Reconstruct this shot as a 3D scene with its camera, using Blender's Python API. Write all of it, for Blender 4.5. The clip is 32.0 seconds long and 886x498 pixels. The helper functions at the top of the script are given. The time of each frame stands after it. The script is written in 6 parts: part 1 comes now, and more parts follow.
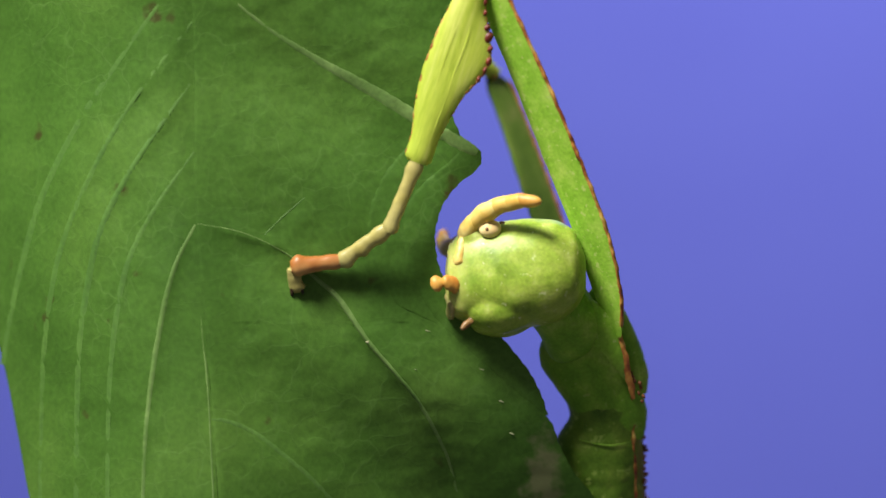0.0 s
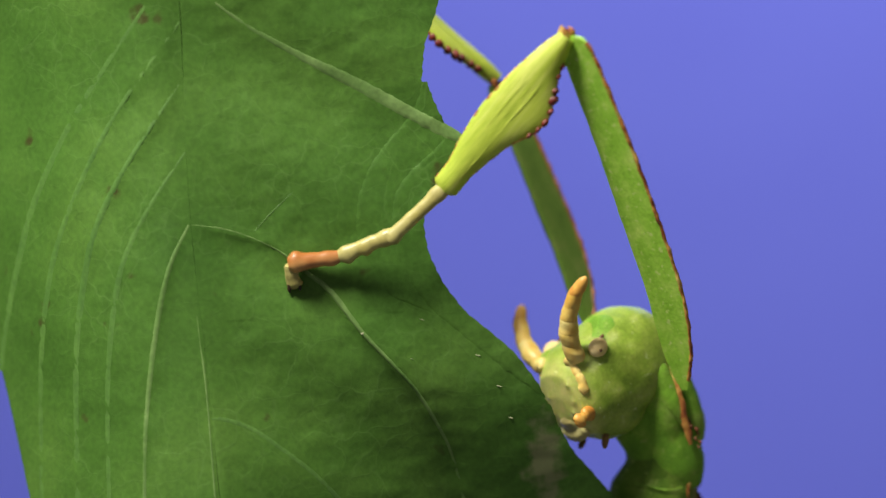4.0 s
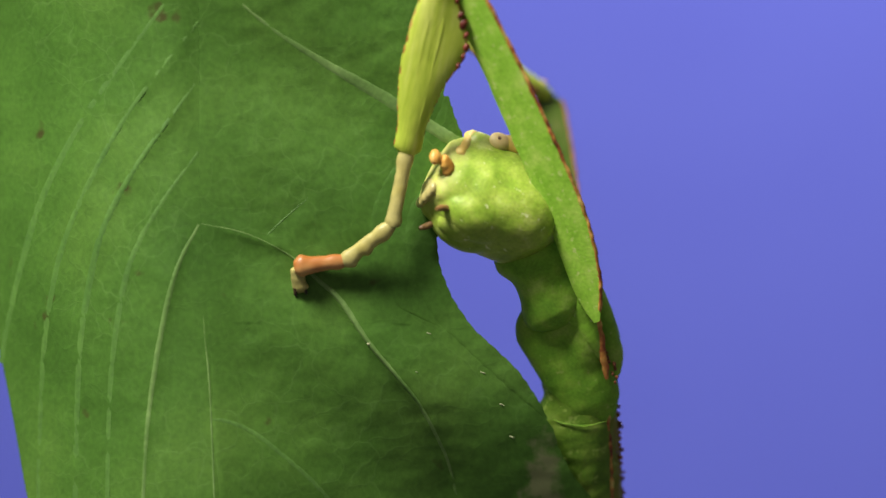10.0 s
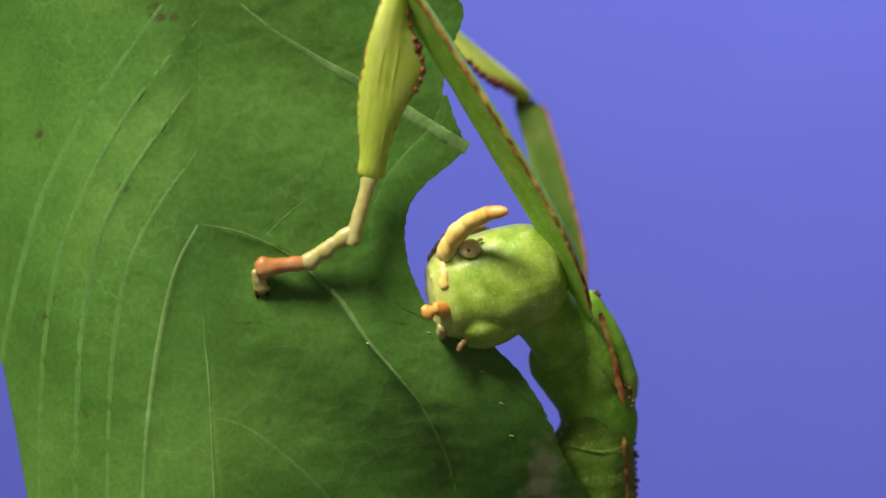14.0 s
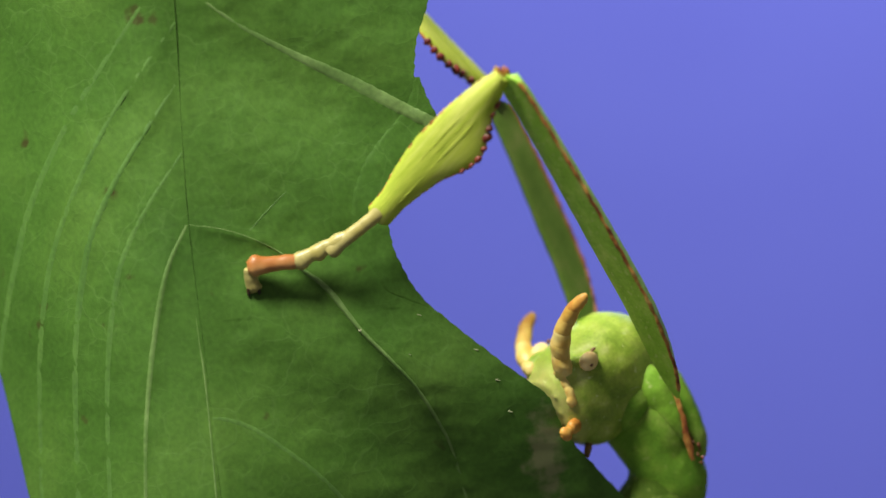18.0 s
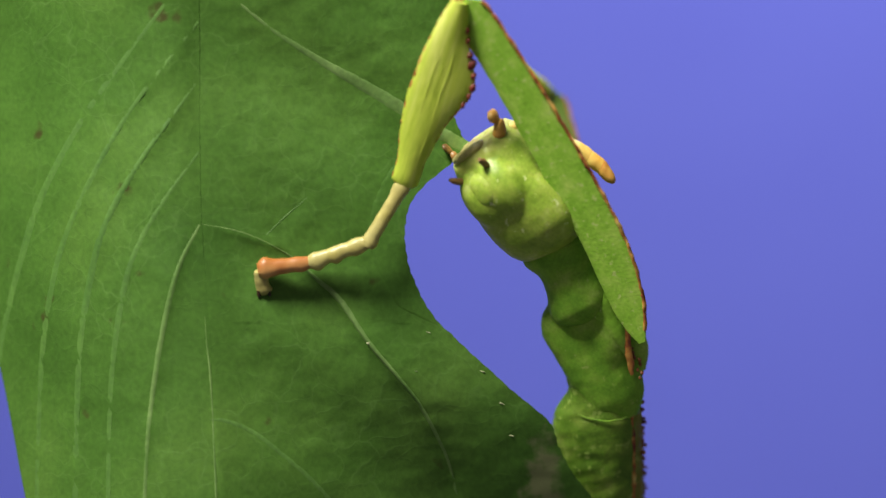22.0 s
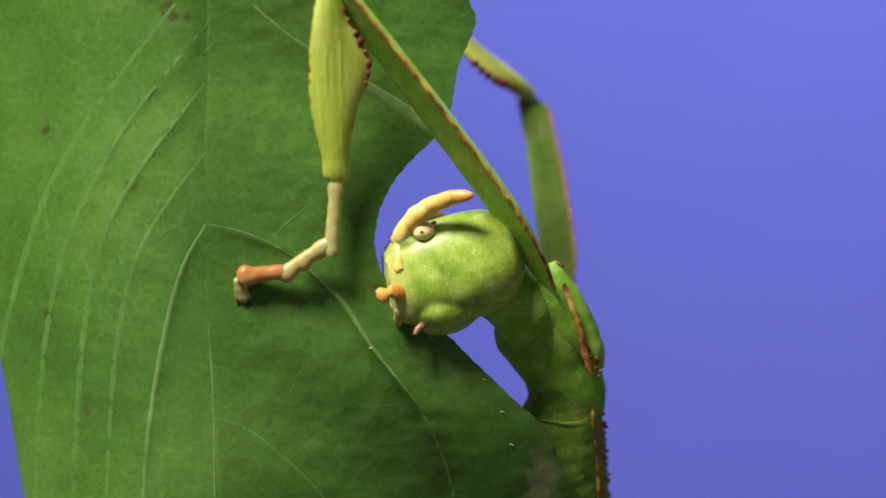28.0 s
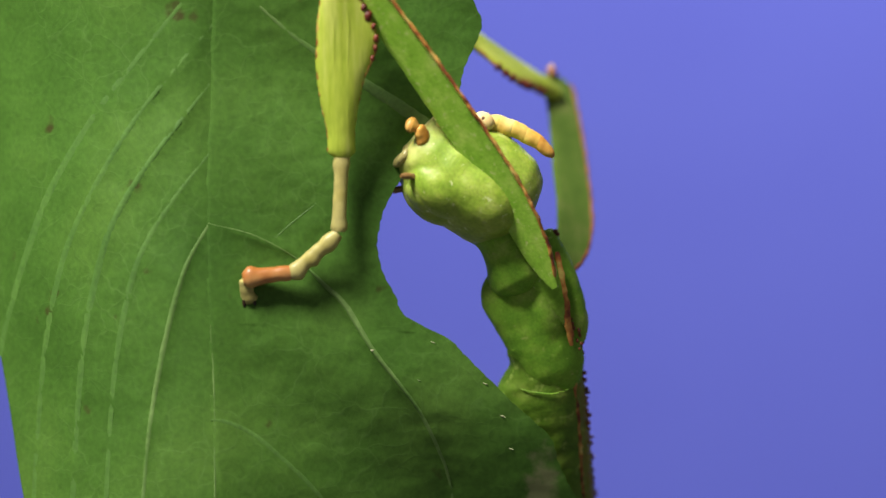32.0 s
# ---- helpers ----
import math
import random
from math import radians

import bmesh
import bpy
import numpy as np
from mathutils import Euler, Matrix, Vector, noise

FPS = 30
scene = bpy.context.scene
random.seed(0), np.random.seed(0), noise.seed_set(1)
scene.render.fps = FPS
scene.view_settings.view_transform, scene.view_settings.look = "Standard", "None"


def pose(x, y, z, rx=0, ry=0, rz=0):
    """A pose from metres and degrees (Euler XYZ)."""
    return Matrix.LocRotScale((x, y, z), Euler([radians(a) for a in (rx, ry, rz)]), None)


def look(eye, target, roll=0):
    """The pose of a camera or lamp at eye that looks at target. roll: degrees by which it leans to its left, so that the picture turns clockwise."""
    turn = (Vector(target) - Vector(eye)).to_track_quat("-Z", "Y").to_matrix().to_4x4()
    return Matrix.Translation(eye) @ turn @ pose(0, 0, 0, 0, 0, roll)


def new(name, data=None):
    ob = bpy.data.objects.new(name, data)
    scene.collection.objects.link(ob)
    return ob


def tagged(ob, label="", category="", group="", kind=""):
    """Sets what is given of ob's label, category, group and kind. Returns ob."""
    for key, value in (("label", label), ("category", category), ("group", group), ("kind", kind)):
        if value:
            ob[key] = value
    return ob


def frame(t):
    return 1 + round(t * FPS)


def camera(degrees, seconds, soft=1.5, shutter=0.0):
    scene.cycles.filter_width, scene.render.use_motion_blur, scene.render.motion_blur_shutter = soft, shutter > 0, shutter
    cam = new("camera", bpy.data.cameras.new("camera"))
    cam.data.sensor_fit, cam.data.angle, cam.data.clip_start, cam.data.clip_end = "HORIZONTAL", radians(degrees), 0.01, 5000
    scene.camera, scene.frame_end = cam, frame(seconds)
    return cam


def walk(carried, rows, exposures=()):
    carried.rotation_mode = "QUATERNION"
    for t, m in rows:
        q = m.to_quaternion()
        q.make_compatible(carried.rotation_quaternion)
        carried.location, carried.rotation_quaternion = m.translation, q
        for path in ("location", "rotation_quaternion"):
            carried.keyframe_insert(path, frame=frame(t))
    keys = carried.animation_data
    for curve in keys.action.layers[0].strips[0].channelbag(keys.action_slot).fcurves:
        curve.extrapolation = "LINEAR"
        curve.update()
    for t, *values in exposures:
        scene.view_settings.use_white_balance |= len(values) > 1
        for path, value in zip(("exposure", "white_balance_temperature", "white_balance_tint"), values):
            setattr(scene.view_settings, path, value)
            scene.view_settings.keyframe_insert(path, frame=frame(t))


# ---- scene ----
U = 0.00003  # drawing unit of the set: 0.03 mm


def at(u, v, d=0.0):
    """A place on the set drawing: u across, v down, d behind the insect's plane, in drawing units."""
    return Vector(((u - 784) * U, d * U, (441 - v) * U))


# ---- camera ----
cam = camera(10, 32.0, soft=1.5, shutter=0.5)
cam.data.dof.use_dof = True
cam.data.dof.focus_distance = 0.2700
cam.data.dof.aperture_fstop = 20.0
CAM_POSE = look((0, -0.26882, 0), (0, 0, 0))
walk(cam, [(0.0, CAM_POSE), (32.0, CAM_POSE)])

# ---- light ----
world = bpy.data.worlds.new("room_light")
scene.world = world
world.use_nodes = True
world.node_tree.nodes["Background"].inputs[0].default_value = (1.0, 0.97, 0.92, 1)
world.node_tree.nodes["Background"].inputs[1].default_value = 0.135


def area_lamp(name, eye, target, size, watts, color):
    data = bpy.data.lights.new(name, "AREA")
    data.shape, data.size, data.energy, data.color = "DISK", size, watts, color
    ob = new(name, data)
    ob.matrix_world = look(eye, target)
    return ob


area_lamp("key_lamp", (-0.094, -0.104, 0.192), (0.0, 0, 0), 0.075, 1.52, (1.0, 0.95, 0.84))
area_lamp("backdrop_lamp", (0.12, 0.38, 0.41), (0.08, 0.6, 0.18), 0.12, 3.1, (1.0, 0.98, 0.95))
scene.view_settings.exposure = 0.0


# ---- materials ----
def material(name, stops, scale=800.0, rough=0.45, bump=0.3, fine=4000.0, speck=None, translucent=0.0, spec=0.5, stretch=(1, 1, 1),
             bump_distance=0.00002, coat=0.0, sss=0.0, lumps=0.0):
    """A surface of mottled colour: stops are (position, rgb) of a ramp over noise; speck: (rgb, threshold, scale) of small flecks."""
    m = bpy.data.materials.new(name)
    m.use_nodes = True
    nt = m.node_tree
    n, l = nt.nodes, nt.links
    p = n["Principled BSDF"]
    tc = n.new("ShaderNodeTexCoord")
    mp = n.new("ShaderNodeMapping")
    mp.inputs["Scale"].default_value = stretch
    l.new(tc.outputs["Object"], mp.inputs["Vector"])
    n1 = n.new("ShaderNodeTexNoise")
    n1.inputs["Scale"].default_value, n1.inputs["Detail"].default_value = scale, 6
    l.new(mp.outputs[0], n1.inputs["Vector"])
    r = n.new("ShaderNodeValToRGB")
    els = r.color_ramp.elements
    els[0].position, els[0].color = stops[0][0], (*stops[0][1], 1)
    els[1].position, els[1].color = stops[-1][0], (*stops[-1][1], 1)
    for pos, c in stops[1:-1]:
        e = els.new(pos)
        e.color = (*c, 1)
    l.new(n1.outputs["Fac"], r.inputs[0])
    col = r.outputs[0]
    n2 = n.new("ShaderNodeTexNoise")
    n2.inputs["Scale"].default_value, n2.inputs["Detail"].default_value = fine, 4
    l.new(mp.outputs[0], n2.inputs["Vector"])
    fm = n.new("ShaderNodeMix")
    fm.data_type, fm.blend_type = "RGBA", "OVERLAY"
    fm.inputs["Factor"].default_value = 0.35
    l.new(col, fm.inputs["A"])
    l.new(n2.outputs["Fac"], fm.inputs["B"])
    col = fm.outputs["Result"]
    if speck:
        n3 = n.new("ShaderNodeTexNoise")
        n3.inputs["Scale"].default_value, n3.inputs["Detail"].default_value = speck[2], 3
        l.new(tc.outputs["Object"], n3.inputs["Vector"])
        r3 = n.new("ShaderNodeValToRGB")
        r3.color_ramp.elements[0].position, r3.color_ramp.elements[1].position = speck[1], speck[1] + 0.06
        l.new(n3.outputs["Fac"], r3.inputs[0])
        mx = n.new("ShaderNodeMix")
        mx.data_type = "RGBA"
        l.new(r3.outputs[0], mx.inputs["Factor"])
        l.new(col, mx.inputs["A"])
        mx.inputs["B"].default_value = (*speck[0], 1)
        col = mx.outputs["Result"]
    l.new(col, p.inputs["Base Color"])
    p.inputs["Roughness"].default_value = rough
    p.inputs["Specular IOR Level"].default_value = spec
    p.inputs["Coat Weight"].default_value = coat
    if sss:
        p.inputs["Subsurface Weight"].default_value = sss
        p.inputs["Subsurface Radius"].default_value = (0.0006, 0.001, 0.0003)
        p.inputs["Subsurface Scale"].default_value = 0.6
    b = n.new("ShaderNodeBump")
    b.inputs["Strength"].default_value, b.inputs["Distance"].default_value = bump, bump_distance
    l.new(n2.outputs["Fac"], b.inputs["Height"])
    l.new(b.outputs[0], p.inputs["Normal"])
    if lumps:
        n4 = n.new("ShaderNodeTexNoise")
        n4.inputs["Scale"].default_value, n4.inputs["Detail"].default_value = 1500, 3
        l.new(mp.outputs[0], n4.inputs["Vector"])
        b2 = n.new("ShaderNodeBump")
        b2.inputs["Strength"].default_value, b2.inputs["Distance"].default_value = lumps, 0.00008
        l.new(n4.outputs["Fac"], b2.inputs["Height"])
        l.new(b.outputs[0], b2.inputs["Normal"])
        l.new(b2.outputs[0], p.inputs["Normal"])
    if translucent:
        t = n.new("ShaderNodeBsdfTranslucent")
        l.new(col, t.inputs["Color"])
        ms = n.new("ShaderNodeMixShader")
        ms.inputs[0].default_value = translucent
        l.new(p.outputs[0], ms.inputs[1])
        l.new(t.outputs[0], ms.inputs[2])
        l.new(ms.outputs[0], n["Material Output"].inputs[0])
    return m


def leaf_material():
    """Green leaf skin: broad mottling, a net of fine pale veinlets, brown specks and a faint gloss."""
    m = material("leaf_skin", [(0.3, (0.043, 0.116, 0.0135)), (0.5, (0.062, 0.153, 0.020)), (0.72, (0.092, 0.196, 0.030))], 130.0, 0.58,
                 0.2, 3500.0, ((0.05, 0.055, 0.012), 0.70, 420.0), 0.12, 0.25)
    nt = m.node_tree
    n, l = nt.nodes, nt.links
    p = n["Principled BSDF"]
    tc = n.new("ShaderNodeTexCoord")
    warp = n.new("ShaderNodeTexNoise")
    warp.inputs["Scale"].default_value = 500
    l.new(tc.outputs["Object"], warp.inputs["Vector"])
    add = n.new("ShaderNodeMix")
    add.data_type, add.blend_type = "RGBA", "LINEAR_LIGHT"
    add.inputs["Factor"].default_value = 0.0011
    l.new(tc.outputs["Object"], add.inputs["A"])
    l.new(warp.outputs["Color"], add.inputs["B"])
    lines = []
    for scale, width in ((560.0, 0.04), (1900.0, 0.06)):
        vo = n.new("ShaderNodeTexVoronoi")
        vo.feature = "DISTANCE_TO_EDGE"
        vo.inputs["Scale"].default_value = scale
        l.new(add.outputs["Result"], vo.inputs["Vector"])
        mr = n.new("ShaderNodeMapRange")
        mr.inputs["From Min"].default_value, mr.inputs["From Max"].default_value = 0.0, width
        mr.inputs["To Min"].default_value, mr.inputs["To Max"].default_value = 1.0, 0.0
        l.new(vo.outputs["Distance"], mr.inputs["Value"])
        lines.append(mr.outputs[0])
    mx = n.new("ShaderNodeMath")
    mx.operation = "MULTIPLY_ADD"
    l.new(lines[0], mx.inputs[0])
    mx.inputs[1].default_value = 1.0
    sc = n.new("ShaderNodeMath")
    sc.operation = "MULTIPLY"
    l.new(lines[1], sc.inputs[0])
    sc.inputs[1].default_value = 0.45
    l.new(sc.outputs[0], mx.inputs[2])
    old = p.inputs["Base Color"].links[0].from_socket
    f = n.new("ShaderNodeMath")
    f.operation = "MULTIPLY"
    l.new(mx.outputs[0], f.inputs[0])
    pn = n.new("ShaderNodeTexNoise")
    pn.inputs["Scale"].default_value, pn.inputs["Detail"].default_value = 170, 3
    l.new(tc.outputs["Object"], pn.inputs["Vector"])
    pr = n.new("ShaderNodeMapRange")
    pr.inputs["From Min"].default_value, pr.inputs["From Max"].default_value = 0.42, 0.66
    pr.inputs["To Min"].default_value, pr.inputs["To Max"].default_value = 0.03, 0.31
    l.new(pn.outputs["Fac"], pr.inputs["Value"])
    l.new(pr.outputs[0], f.inputs[1])
    cm = n.new("ShaderNodeMix")
    cm.data_type = "RGBA"
    l.new(f.outputs[0], cm.inputs["Factor"])
    l.new(old, cm.inputs["A"])
    cm.inputs["B"].default_value = (0.13, 0.26, 0.06, 1)
    # a withered, greyish tan patch near the lower margin
    off = n.new("ShaderNodeVectorMath")
    off.operation = "SUBTRACT"
    l.new(tc.outputs["Object"], off.inputs[0])
    off.inputs[1].default_value = (606 * U, 0, -75 * U)
    siz = n.new("ShaderNodeVectorMath")
    siz.operation = "MULTIPLY"
    l.new(off.outputs[0], siz.inputs[0])
    siz.inputs[1].default_value = (1 / (40 * U), 0, 1 / (105 * U))
    ln = n.new("ShaderNodeVectorMath")
    ln.operation = "LENGTH"
    l.new(siz.outputs[0], ln.inputs[0])
    wn = n.new("ShaderNodeTexNoise")
    wn.inputs["Scale"].default_value, wn.inputs["Detail"].default_value = 1400, 5
    l.new(tc.outputs["Object"], wn.inputs["Vector"])
    su = n.new("ShaderNodeMath")
    su.operation = "SUBTRACT"
    l.new(wn.outputs["Fac"], su.inputs[0])
    half = n.new("ShaderNodeMath")
    half.operation = "MULTIPLY"
    l.new(ln.outputs["Value"], half.inputs[0])
    half.inputs[1].default_value = 0.42
    l.new(half.outputs[0], su.inputs[1])
    wr = n.new("ShaderNodeMapRange")
    wr.inputs["From Min"].default_value, wr.inputs["From Max"].default_value = 0.08, 0.38
    wr.inputs["To Max"].default_value = 0.8
    l.new(su.outputs[0], wr.inputs["Value"])
    wm = n.new("ShaderNodeMix")
    wm.data_type = "RGBA"
    l.new(wr.outputs[0], wm.inputs["Factor"])
    l.new(cm.outputs["Result"], wm.inputs["A"])
    wm.inputs["B"].default_value = (0.21, 0.22, 0.11, 1)
    l.new(wm.outputs["Result"], p.inputs["Base Color"])
    b = n.new("ShaderNodeBump")
    b.inputs["Strength"].default_value, b.inputs["Distance"].default_value = 0.09, 0.00005
    l.new(mx.outputs[0], b.inputs["Height"])
    l.new(p.inputs["Normal"].links[0].from_socket, b.inputs["Normal"])
    l.new(b.outputs[0], p.inputs["Normal"])
    return m


def margin_pigment(m, start, stop, color):
    """Blends a rusty pigment into a skin towards one margin (local x from start to stop, in drawing units)."""
    n, l = m.node_tree.nodes, m.node_tree.links
    p = n["Principled BSDF"]
    tc = n.new("ShaderNodeTexCoord")
    sp = n.new("ShaderNodeSeparateXYZ")
    l.new(tc.outputs["Object"], sp.inputs[0])
    mr = n.new("ShaderNodeMapRange")
    mr.inputs["From Min"].default_value, mr.inputs["From Max"].default_value = start * U, stop * U
    l.new(sp.outputs[0], mr.inputs["Value"])
    nz = n.new("ShaderNodeTexNoise")
    nz.inputs["Scale"].default_value, nz.inputs["Detail"].default_value = 1300, 4
    l.new(tc.outputs["Object"], nz.inputs["Vector"])
    ml = n.new("ShaderNodeMath")
    ml.operation = "MULTIPLY"
    l.new(mr.outputs[0], ml.inputs[0])
    l.new(nz.outputs["Fac"], ml.inputs[1])
    ad = n.new("ShaderNodeMath")
    ad.operation, ad.use_clamp = "MULTIPLY", True
    l.new(ml.outputs[0], ad.inputs[0])
    ad.inputs[1].default_value = 1.7
    mx = n.new("ShaderNodeMix")
    mx.data_type = "RGBA"
    old = p.inputs["Base Color"].links[0].from_socket
    l.new(ad.outputs[0], mx.inputs["Factor"])
    l.new(old, mx.inputs["A"])
    mx.inputs["B"].default_value = (*color, 1)
    l.new(mx.outputs["Result"], p.inputs["Base Color"])


LEAF = leaf_material()
VEIN = material("leaf_vein", [(0.3, (0.052, 0.135, 0.019)), (0.7, (0.082, 0.185, 0.030))], 500.0, 0.55, 0.2)
PALE_VEIN = material("pale_vein", [(0.3, (0.075, 0.165, 0.028)), (0.7, (0.145, 0.245, 0.068))], 500.0, 0.55, 0.2)
WITHERED = material("withered_leaf", [(0.4, (0.16, 0.22, 0.09)), (0.6, (0.40, 0.42, 0.24))], 900.0, 0.7, 0.4)
SKIN = material("green_skin", [(0.28, (0.105, 0.25, 0.019)), (0.45, (0.155, 0.335, 0.027)), (0.58, (0.205, 0.385, 0.038)), (0.74, (0.30, 0.44, 0.085))], 700.0, 0.62, 0.6,
                6500.0, ((0.28, 0.40, 0.08), 0.66, 2600.0), 0.0, 0.25, sss=0.2, lumps=0.22)
FEMUR_SKIN = material("femur_skin", [(0.25, (0.21, 0.45, 0.03)), (0.5, (0.30, 0.56, 0.055)), (0.75, (0.46, 0.66, 0.12))], 900.0, 0.5, 0.8,
                      5000.0, ((0.46, 0.62, 0.16), 0.60, 3000.0), 0.0, 0.35, lumps=0.07)
# femur green darkened towards olive: the far thigh's shade put into its colour
SHADED_FEMUR_SKIN = material("shaded_femur_skin", [(0.25, (0.06, 0.115, 0.015)), (0.5, (0.085, 0.15, 0.022)), (0.75, (0.14, 0.18, 0.045))], 700.0, 0.55, 0.6,
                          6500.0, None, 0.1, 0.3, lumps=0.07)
COXA_SKIN = material("coxa_skin", [(0.28, (0.17, 0.37, 0.026)), (0.5, (0.235, 0.455, 0.042)), (0.72, (0.36, 0.53, 0.10))], 800.0, 0.6, 0.6,
                     5000.0, ((0.36, 0.50, 0.14), 0.62, 2800.0), 0.0, 0.25, lumps=0.2)
HEAD_SKIN = material("head_skin", [(0.28, (0.17, 0.28, 0.022)), (0.45, (0.25, 0.37, 0.04)), (0.58, (0.32, 0.43, 0.062)), (0.74, (0.46, 0.53, 0.17))], 850.0, 0.42, 0.5,
                     6000.0, ((0.55, 0.62, 0.28), 0.66, 2400.0), 0.0, 0.4, sss=0.25, lumps=0.2)
THORAX_SKIN = material("thorax_skin", [(0.28, (0.062, 0.135, 0.010)), (0.45, (0.095, 0.19, 0.015)), (0.6, (0.135, 0.23, 0.025)), (0.75, (0.20, 0.28, 0.05))], 800.0, 0.55, 0.6,
                       6000.0, ((0.22, 0.33, 0.06), 0.62, 2200.0), 0.0, 0.3, sss=0.15, lumps=0.5)
margin_pigment(HEAD_SKIN, -66, -124, (0.58, 0.54, 0.19))
margin_pigment(THORAX_SKIN, -16, 22, (0.24, 0.10, 0.02))
TIBIA_SKIN = material("tibia_skin", [(0.3, (0.40, 0.53, 0.045)), (0.5, (0.51, 0.62, 0.08)), (0.68, (0.66, 0.72, 0.17))], 700.0, 0.5, 0.6,
                      5000.0, None, 0.25, 0.35, (3, 3, 0.25))
TARSUS_SKIN = material("tarsus_skin", [(0.3, (0.40, 0.35, 0.10)), (0.6, (0.50, 0.45, 0.17))], 700.0, 0.38, 0.3, 2600.0, None, 0.2, 0.5)
TARSUS_RED = material("tarsus_red", [(0.3, (0.46, 0.20, 0.07)), (0.6, (0.56, 0.32, 0.12))], 900.0, 0.4, 0.3, 2600.0, None, 0.15)
margin_pigment(TARSUS_RED, -10, 8, (0.38, 0.135, 0.03))
RUST = material("rusty_margin", [(0.32, (0.10, 0.014, 0.006)), (0.46, (0.27, 0.08, 0.015)), (0.56, (0.46, 0.24, 0.05)), (0.68, (0.60, 0.48, 0.14))], 1800.0, 0.55, 0.5)
KEEL = material("keel_rust", [(0.34, (0.10, 0.02, 0.008)), (0.44, (0.28, 0.08, 0.018)), (0.54, (0.46, 0.20, 0.04)), (0.68, (0.56, 0.42, 0.11))], 1300.0, 0.55, 0.5)
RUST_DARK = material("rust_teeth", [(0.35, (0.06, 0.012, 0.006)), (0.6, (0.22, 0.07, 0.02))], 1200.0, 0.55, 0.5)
DARK_RED = material("dark_red_spot", [(0.4, (0.07, 0.008, 0.006)), (0.6, (0.16, 0.02, 0.01))], 900.0, 0.5, 0.4)
ORANGE = material("orange_horn", [(0.3, (0.56, 0.22, 0.035)), (0.5, (0.68, 0.36, 0.07)), (0.7, (0.76, 0.52, 0.17))], 650.0, 0.45, 0.5, 2600.0,
                  None, 0.1)
YELLOW = material("yellow_horn", [(0.35, (0.68, 0.36, 0.05)), (0.6, (0.78, 0.54, 0.13))], 700.0, 0.45, 0.5, 2400.0, None, 0.1)
CREAM = material("cream_horn", [(0.35, (0.74, 0.48, 0.09)), (0.6, (0.84, 0.68, 0.24))], 700.0, 0.42, 0.5, 2400.0, None, 0.1)
PALE_GREEN = material("pale_mouth", [(0.35, (0.30, 0.24, 0.08)), (0.6, (0.46, 0.42, 0.17))], 700.0, 0.28, 0.4, 2400.0, None, 0.0, 0.6)
EYE = material("eye_cream", [(0.4, (0.80, 0.58, 0.25)), (0.6, (0.88, 0.70, 0.36))], 900.0, 0.5, 0.15, 2600.0, None, 0.0, 0.35)
PUPIL = material("eye_dark", [(0.4, (0.14, 0.06, 0.025)), (0.6, (0.24, 0.11, 0.05))], 900.0, 0.5, 0.2)
BROWN = material("brown_palp", [(0.35, (0.10, 0.055, 0.018)), (0.6, (0.30, 0.16, 0.05))], 800.0, 0.45, 0.4)
CLAW = material("dark_claw", [(0.4, (0.02, 0.012, 0.008)), (0.6, (0.06, 0.03, 0.015))], 900.0, 0.3, 0.2)
PAPER = material("blue_paper", [(0.3, (0.135, 0.155, 0.66)), (0.7, (0.15, 0.175, 0.70))], 60.0, 0.9, 0.1, 900.0, None, 0.0, 0.1)


# ---- building helpers ----
def part(name, bm, mat, parent=None, label="", smooth=True):
    """Links a bmesh, drawn in drawing units, as one mesh object under a thing or a part."""
    bmesh.ops.recalc_face_normals(bm, faces=bm.faces)
    bmesh.ops.scale(bm, vec=(U, U, U), verts=bm.verts)
    for e in bm.edges:
        if len(e.link_faces) == 2 and e.calc_face_angle(0.0) > 1.0:
            e.smooth = False
    me = bpy.data.meshes.new(name)
    bm.to_mesh(me)
    bm.free()
    for f in me.polygons:
        f.use_smooth = smooth
    me.materials.append(mat)
    ob = new(name, me)
    ob.parent = parent
    return tagged(ob, label) if label else ob


def ring_loft(bm, rings):
    """Skins a row of closed rings of equal count and caps the ends."""
    rows = [[bm.verts.new(p) for p in ring] for ring in rings]
    k = len(rows[0])
    for a, b in zip(rows, rows[1:]):
        for i in range(k):
            bm.faces.new((a[i], a[(i + 1) % k], b[(i + 1) % k], b[i]))
    bm.faces.new(rows[0][::-1])
    bm.faces.new(rows[-1])


def smooth_rows(stations, n):
    """Resamples stations (first value: parameter) to n rows by a smooth curve."""
    st = np.array(stations, float)
    s = np.linspace(st[0, 0], st[-1, 0], n)
    out = [s]
    for c in range(1, st.shape[1]):
        m = np.gradient(st[:, c], st[:, 0])
        i = np.clip(np.searchsorted(st[:, 0], s) - 1, 0, len(st) - 2)
        h = st[i + 1, 0] - st[i, 0]
        x = (s - st[i, 0]) / h
        out.append((2 * x**3 - 3 * x**2 + 1) * st[i, c] + (x**3 - 2 * x**2 + x) * h * m[i] + (-2 * x**3 + 3 * x**2) * st[i + 1, c] + (x**3 - x**2) * h * m[i + 1])
    return np.array(out).T


def bow(s, bend):
    """Sideways course of a bent limb, fuller near its root."""
    return bend * (4 * s * (1 - s) + 0.4 * math.exp(-((s - 0.28) / 0.16) ** 2))


